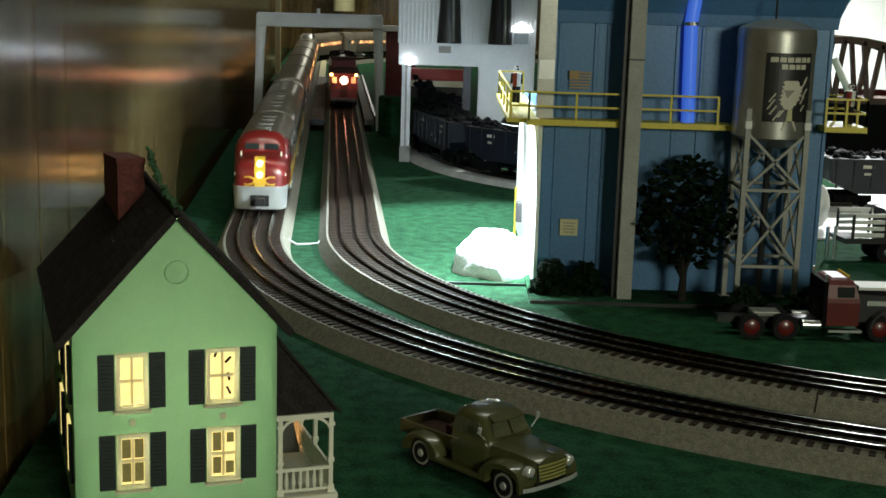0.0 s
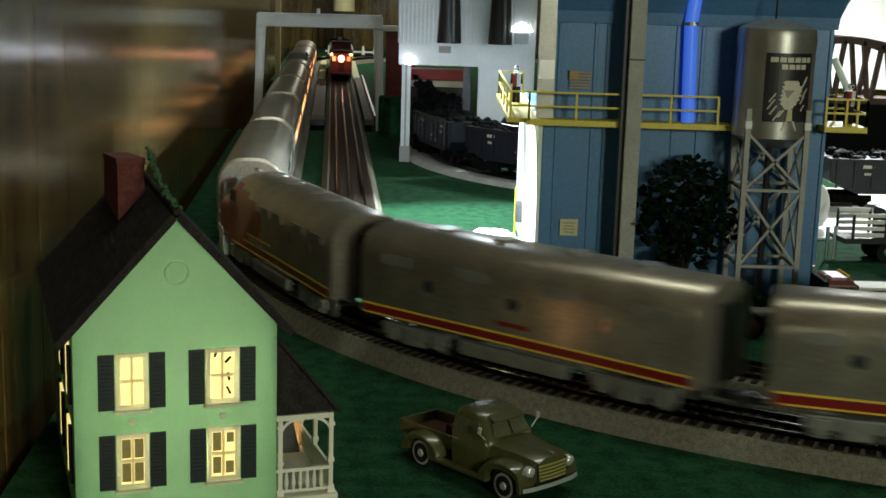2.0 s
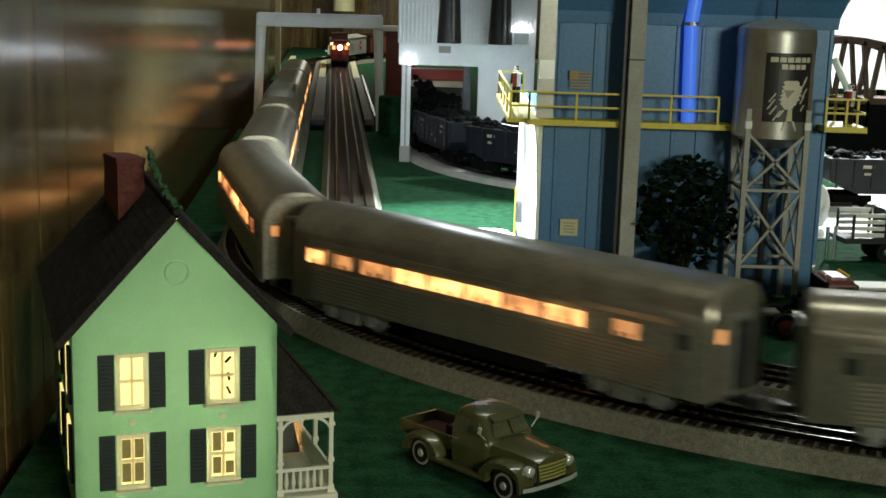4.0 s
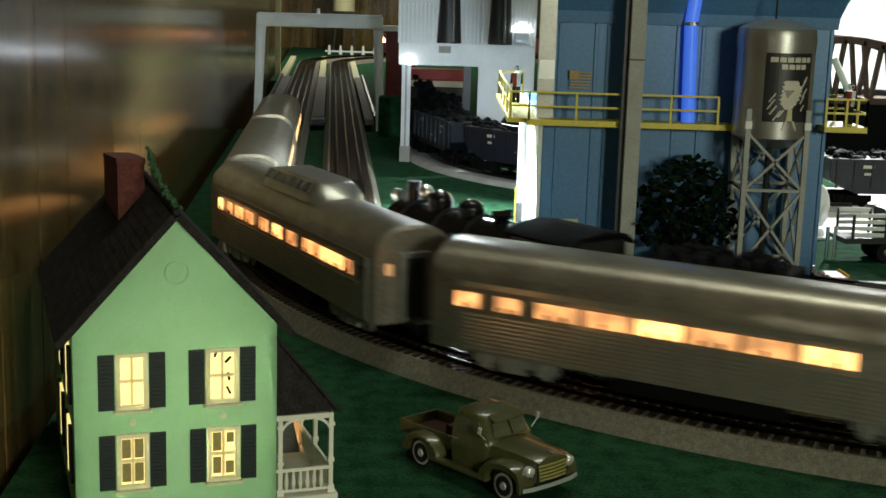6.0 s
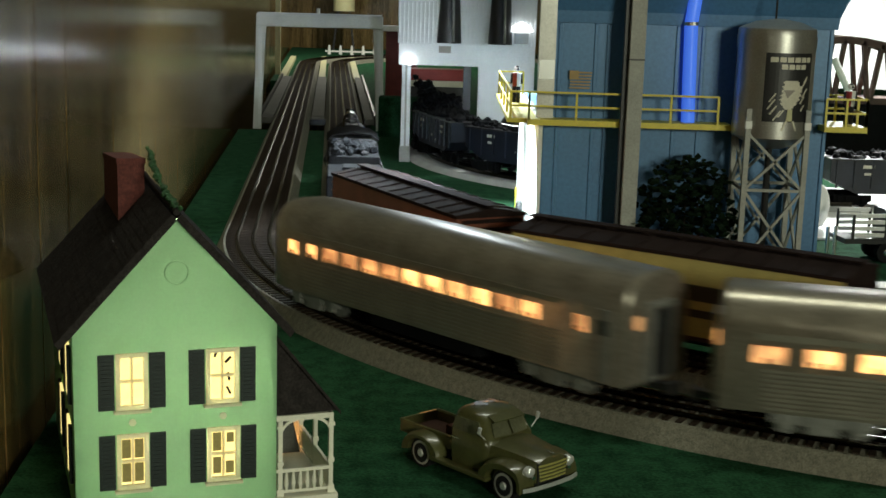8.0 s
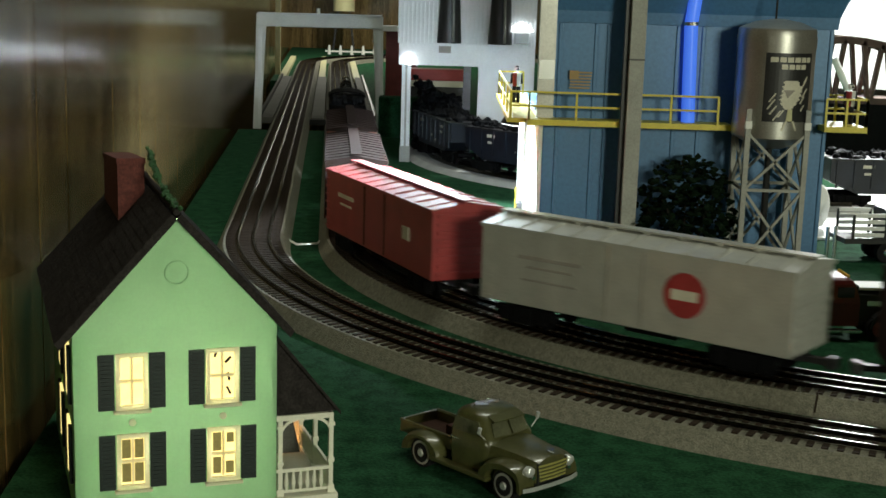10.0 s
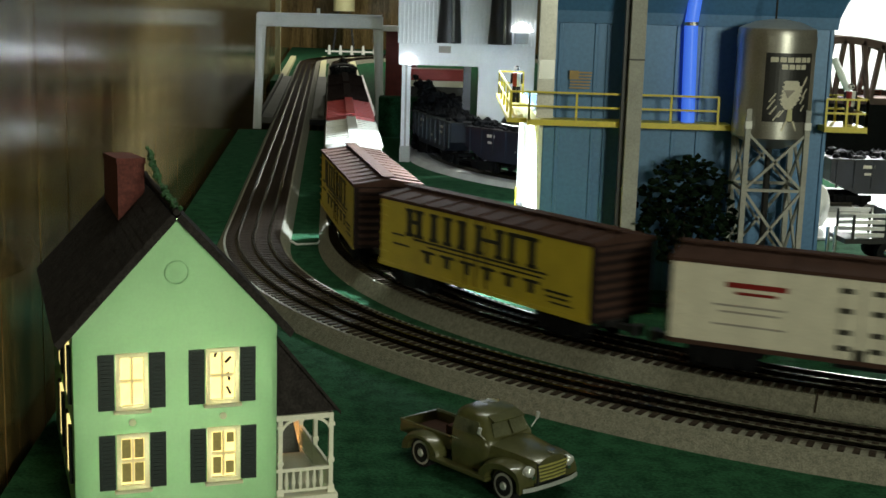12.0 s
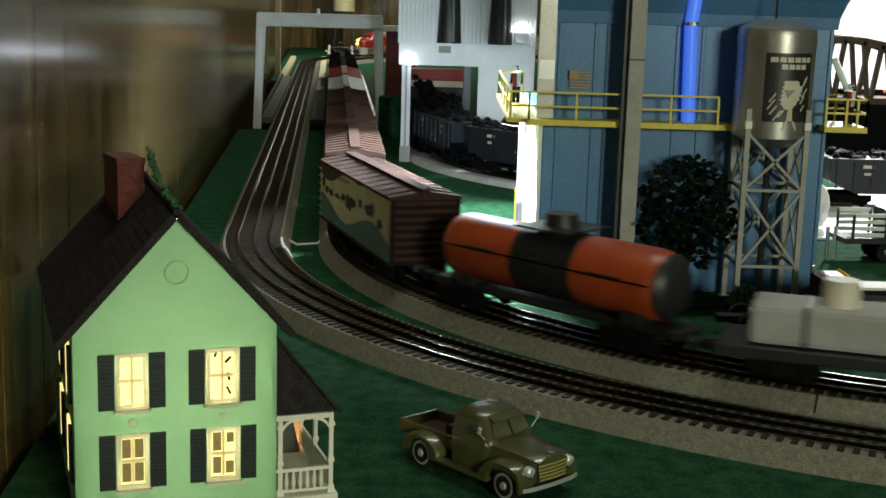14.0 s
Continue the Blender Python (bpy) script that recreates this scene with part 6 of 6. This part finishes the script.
    part("block", B(0, 0, 0.035, 0.09, 0.04, 0.07, 0.002), "grass", w)


coal_building()


# ---- coal siding with hopper cars ----
SC, SR = Vector((0.44, 2.12, 0)), 0.455


def siding_at(a, r=SR):
    p = SC + Vector((-r * math.cos(a), -r * math.sin(a), 0))
    return p, Vector((math.sin(a), -math.cos(a), 0))


def siding():
    t = thing("siding_track", "curved siding on a pale grey roadbed", "track", kind="structure")
    st = [siding_at(-0.5 + i * 0.03) for i in range(75)]
    bm = bmesh.new()
    sweep(bm, st, [(-0.05, 0.0), (-0.04, 0.006), (0.04, 0.006), (0.05, 0.0)])
    part("roadbed", bm, "concrete", t)
    for o in (-0.017, 0.0, 0.017):
        part("rail", sweep(bmesh.new(), st, [(o - 0.001, 0.006), (o - 0.001, 0.011), (o + 0.001, 0.011), (o + 0.001, 0.006)]), "rail", t)


siding()


def hopper(m):
    e = thing("hopper_car", "black coal hopper car heaped with coal", "hopper car", "coal hoppers", m=m)
    L, W = 0.098, 0.029
    bm = bmesh.new()
    loft(bm, [[(-L, -W, 0.060), (L, -W, 0.060), (L, W, 0.060), (-L, W, 0.060)], [(-L, -W, 0.034), (L, -W, 0.034), (L, W, 0.034), (-L, W, 0.034)], [(-L + 0.035, -W, 0.018), (L - 0.035, -W, 0.018), (L - 0.035, W, 0.018), (-L + 0.035, W, 0.018)]])
    part("body", bm, "hopperblue", e)
    part("top_rim", B(0, 0, 0.0605, 2 * L + 0.003, 2 * W + 0.003, 0.0025), "black", e)
    for s in (-1, 1):
        for i in range(9):
            part("side_rib", B(-L + 0.008 + i * (2 * L - 0.016) / 8, s * (W + 0.001), 0.043, 0.0024, 0.0026, 0.036), "hopperblue", e)
        mk = bmesh.new()
        for x, z, w_, h in ((-0.05, 0.052, 0.014, 0.004), (0.05, 0.052, 0.016, 0.0035), (0.05, 0.044, 0.010, 0.003), (-0.05, 0.043, 0.010, 0.003), (0.0, 0.035, 0.008, 0.003), (0.02, 0.030, 0.008, 0.003)):
            box(mk, x, s * (W + 0.0003), z, w_, 0.0008, h)
        part("lettering", mk, "boxwhite", e, "small white lettering bars")
    rnd = random.Random(31)
    cb = bmesh.new()
    for i in range(110):
        x, y = rnd.uniform(-0.09, 0.09), rnd.uniform(-0.024, 0.024)
        blob(cb, (x, y, 0.060 + 0.010 * (1 - (y / 0.026) ** 2) * abs(math.cos(x * 30)) * rnd.uniform(0.6, 1)), rnd.uniform(0.004, 0.007), 0.8, i, 1)
    part("coal_load", cb, "coal", e, "heaped coal")["kind"] = "stuff"
    bogie(e, 0.066, (-0.0155, 0.0155), "flatblack", 0.0075), bogie(e, -0.066, (-0.0155, 0.0155), "flatblack", 0.0075)
    return e


def hoppers():
    first = None
    for a in (0.30, 0.78, 1.25, -0.17):
        p, h = siding_at(a)
        m = Matrix.Translation(p + Vector((0, 0, 0.011))) @ Matrix.Rotation(math.atan2(h.y, h.x), 4, "Z")
        first = hopper(m) if first is None else (copy_thing(first, m), first)[1]
    copy_thing(first, Matrix.Translation((0.575, 1.685, 0.004)) @ Matrix.Rotation(radians(4), 4, "Z"))


hoppers()


# ---- far side beyond the blue building ----
def far_side():
    e = thing("backdrop_board", "white lit backdrop board", "backdrop", kind="structure", m=pose(0.79, 2.47, 0))
    part("board", B(0, 0, 0.32, 0.42, 0.01, 0.44), "white", e)
    for x in (-0.19, 0.19):
        part("board_leg", B(x, 0.008, 0.15, 0.02, 0.012, 0.30), "board", e)
    b = thing("arch_bridge", "brown steel arch truss bridge", "bridge", m=pose(0.635, 2.2, 0))
    # dark plates added to fill the space under the deck
    for y in (-0.036, 0.036):
        part("side_girder", B(0.03, y, 0.048, 0.50, 0.004, 0.094), "flatblack", b, "dark plate under the deck")
    part("deck", B(0, 0, 0.100, 0.44, 0.07, 0.010), "brownsteel", b)
    for y in (-0.034, 0.034):
        pts = [(-0.21 + i * 0.42 / 14, y, 0.105 + 0.092 * math.sin(math.pi * i / 14) ** 0.8) for i in range(15)]
        for p, q in zip(pts, pts[1:]):
            part("arch_segment", barb(p, q, 0.012, 0.012), "brownsteel", b)
        for i, p in enumerate(pts[1:-1]):
            part("hanger", barb(p, (p[0] + (0.012 if i % 2 else -0.012), y, 0.105), 0.012, 0.006), "brownsteel", b)
    for x in (-0.19, 0.19):
        part("pier", B(x, 0, 0.048, 0.03, 0.06, 0.095), "concrete", b)
    part("white_pipe", rodb((0.594 - 0.635, -0.12, 0.172), (0.628 - 0.635, -0.12, 0.108), 0.0055), "white", b)
    t = thing("stake_trailer", "black flat trailer with white slatted sides", "trailer", m=pose(0.445, 1.34, 0, 0, 0, 6))
    part("bed", B(0.02, 0, 0.022, 0.13, 0.040, 0.005), "black", t)
    part("front_box", B(0.042, 0, 0.0385, 0.086, 0.038, 0.029, 0.001), "black", t)
    for s in (-1, 1):
        for i in range(4):
            part("slat", B(-0.0205, s * 0.0195, 0.0285 + i * 0.0066, 0.033, 0.0014, 0.0040), "white", t, "white slat")
        for x in (-0.0375, -0.0035):
            part("stake", B(x, s * 0.0205, 0.036, 0.0025, 0.0016, 0.026), "black", t)
        for x in (0.0, 0.022, 0.07):
            wheel(t, x, s * 0.016, 0.0105, 0.008, "chrome", band=False)
    for x in (-0.047, -0.055):
        part("lamp_post", rodb((x, 0, 0.0), (x, 0, 0.034), 0.0022), "chrome", t)
    # white sheet stands in for the overexposed ground by the sidings
    pb = thing("pale_board", "flat white sheet standing in for brightly lit ground by the sidings", "board", m=pose(0.52, 1.64, 0))
    part("sheet", B(0, 0, 0.0015, 0.26, 0.40, 0.003, 0.0005), "white", pb)
    w = thing("white_drum", "small white drum standing on its end", "drum", m=pose(0.425, 1.50, 0.003))
    part("drum", blob(bmesh.new(), (0, 0, 0.026), 0.013, 0, 2, 2, (1, 1, 2.0)), "white", w, smooth=True)
    p = thing("fence_row", "row of small white posts by the far table edge", "fence", m=pose(-0.37, 5.12, 0))
    part("fence_rail", B(0, 0, 0.012, 0.20, 0.006, 0.006), "white", p)
    for i in range(5):
        part("fence_post", rodb((-0.085 + i * 0.043, 0, 0), (-0.085 + i * 0.043, 0, 0.034), 0.007, 0.004), "white", p)
    r = thing("red_building", "dark red building with pale roof edge", "building", m=pose(-0.11, 3.2, 0))
    part("wall", B(0, 0, 0.08, 0.07, 0.20, 0.16), "barnred", r)
    part("roof_edge", B(0.005, -0.09, 0.165, 0.10, 0.05, 0.012), "white", r)
    g = thing("station_stripe_car", "parked red and white passenger car", "coach", m=pose(-0.02, 2.75, 0))
    part("body", B(0, 0, 0.0855, 0.12, 0.05, 0.023, 0.003), "boxred", g)
    part("white_band", B(0, -0.001, 0.068, 0.12, 0.052, 0.012), "boxwhite", g)
    part("plinth", B(0, 0, 0.031, 0.11, 0.04, 0.062), "black", g)
    c = thing("pale_column", "pale wooden column behind the portal", "column", m=pose(-0.495, 3.9, 0))
    part("shaft", B(0, 0, 0.3, 0.014, 0.014, 0.60), "sign", c)
    k = thing("spool_tower", "cream spool shaped tower behind the portal", "tower", m=pose(-0.415, 5.3, 0))
    part("drum", rodb((0, 0, 0.16), (0, 0, 0.30), 0.042, seg=20), "sign", k, smooth=True)
    for x, y in ((-0.022, -0.02), (0.022, -0.02), (-0.022, 0.02), (0.022, 0.02)):
        part("leg", barb((x * 1.9, y, 0.0), (x, y, 0.165), 0.005, 0.005), "black", k)


far_side()


def loose_wire():
    o = new("wire", bpy.data.curves.new("wire", "CURVE"))
    cv = o.data
    cv.dimensions, cv.bevel_depth = "3D", 0.0011
    sp = cv.splines.new("POLY")
    pts = [(-0.182, 1.378, 0.006), (-0.165, 1.352, 0.003), (-0.1475, 1.321, 0.0012), (-0.1285, 1.329, 0.0012), (-0.118, 1.372, 0.003), (-0.112, 1.392, 0.008)]
    sp.points.add(len(pts) - 1)
    for q, c in zip(sp.points, pts):
        q.co = (*c, 1)
    cv.materials.append(M["white"])
    tagged(o, "thin pale wire lying between the two tracks", "wire")


loose_wire()


motions()
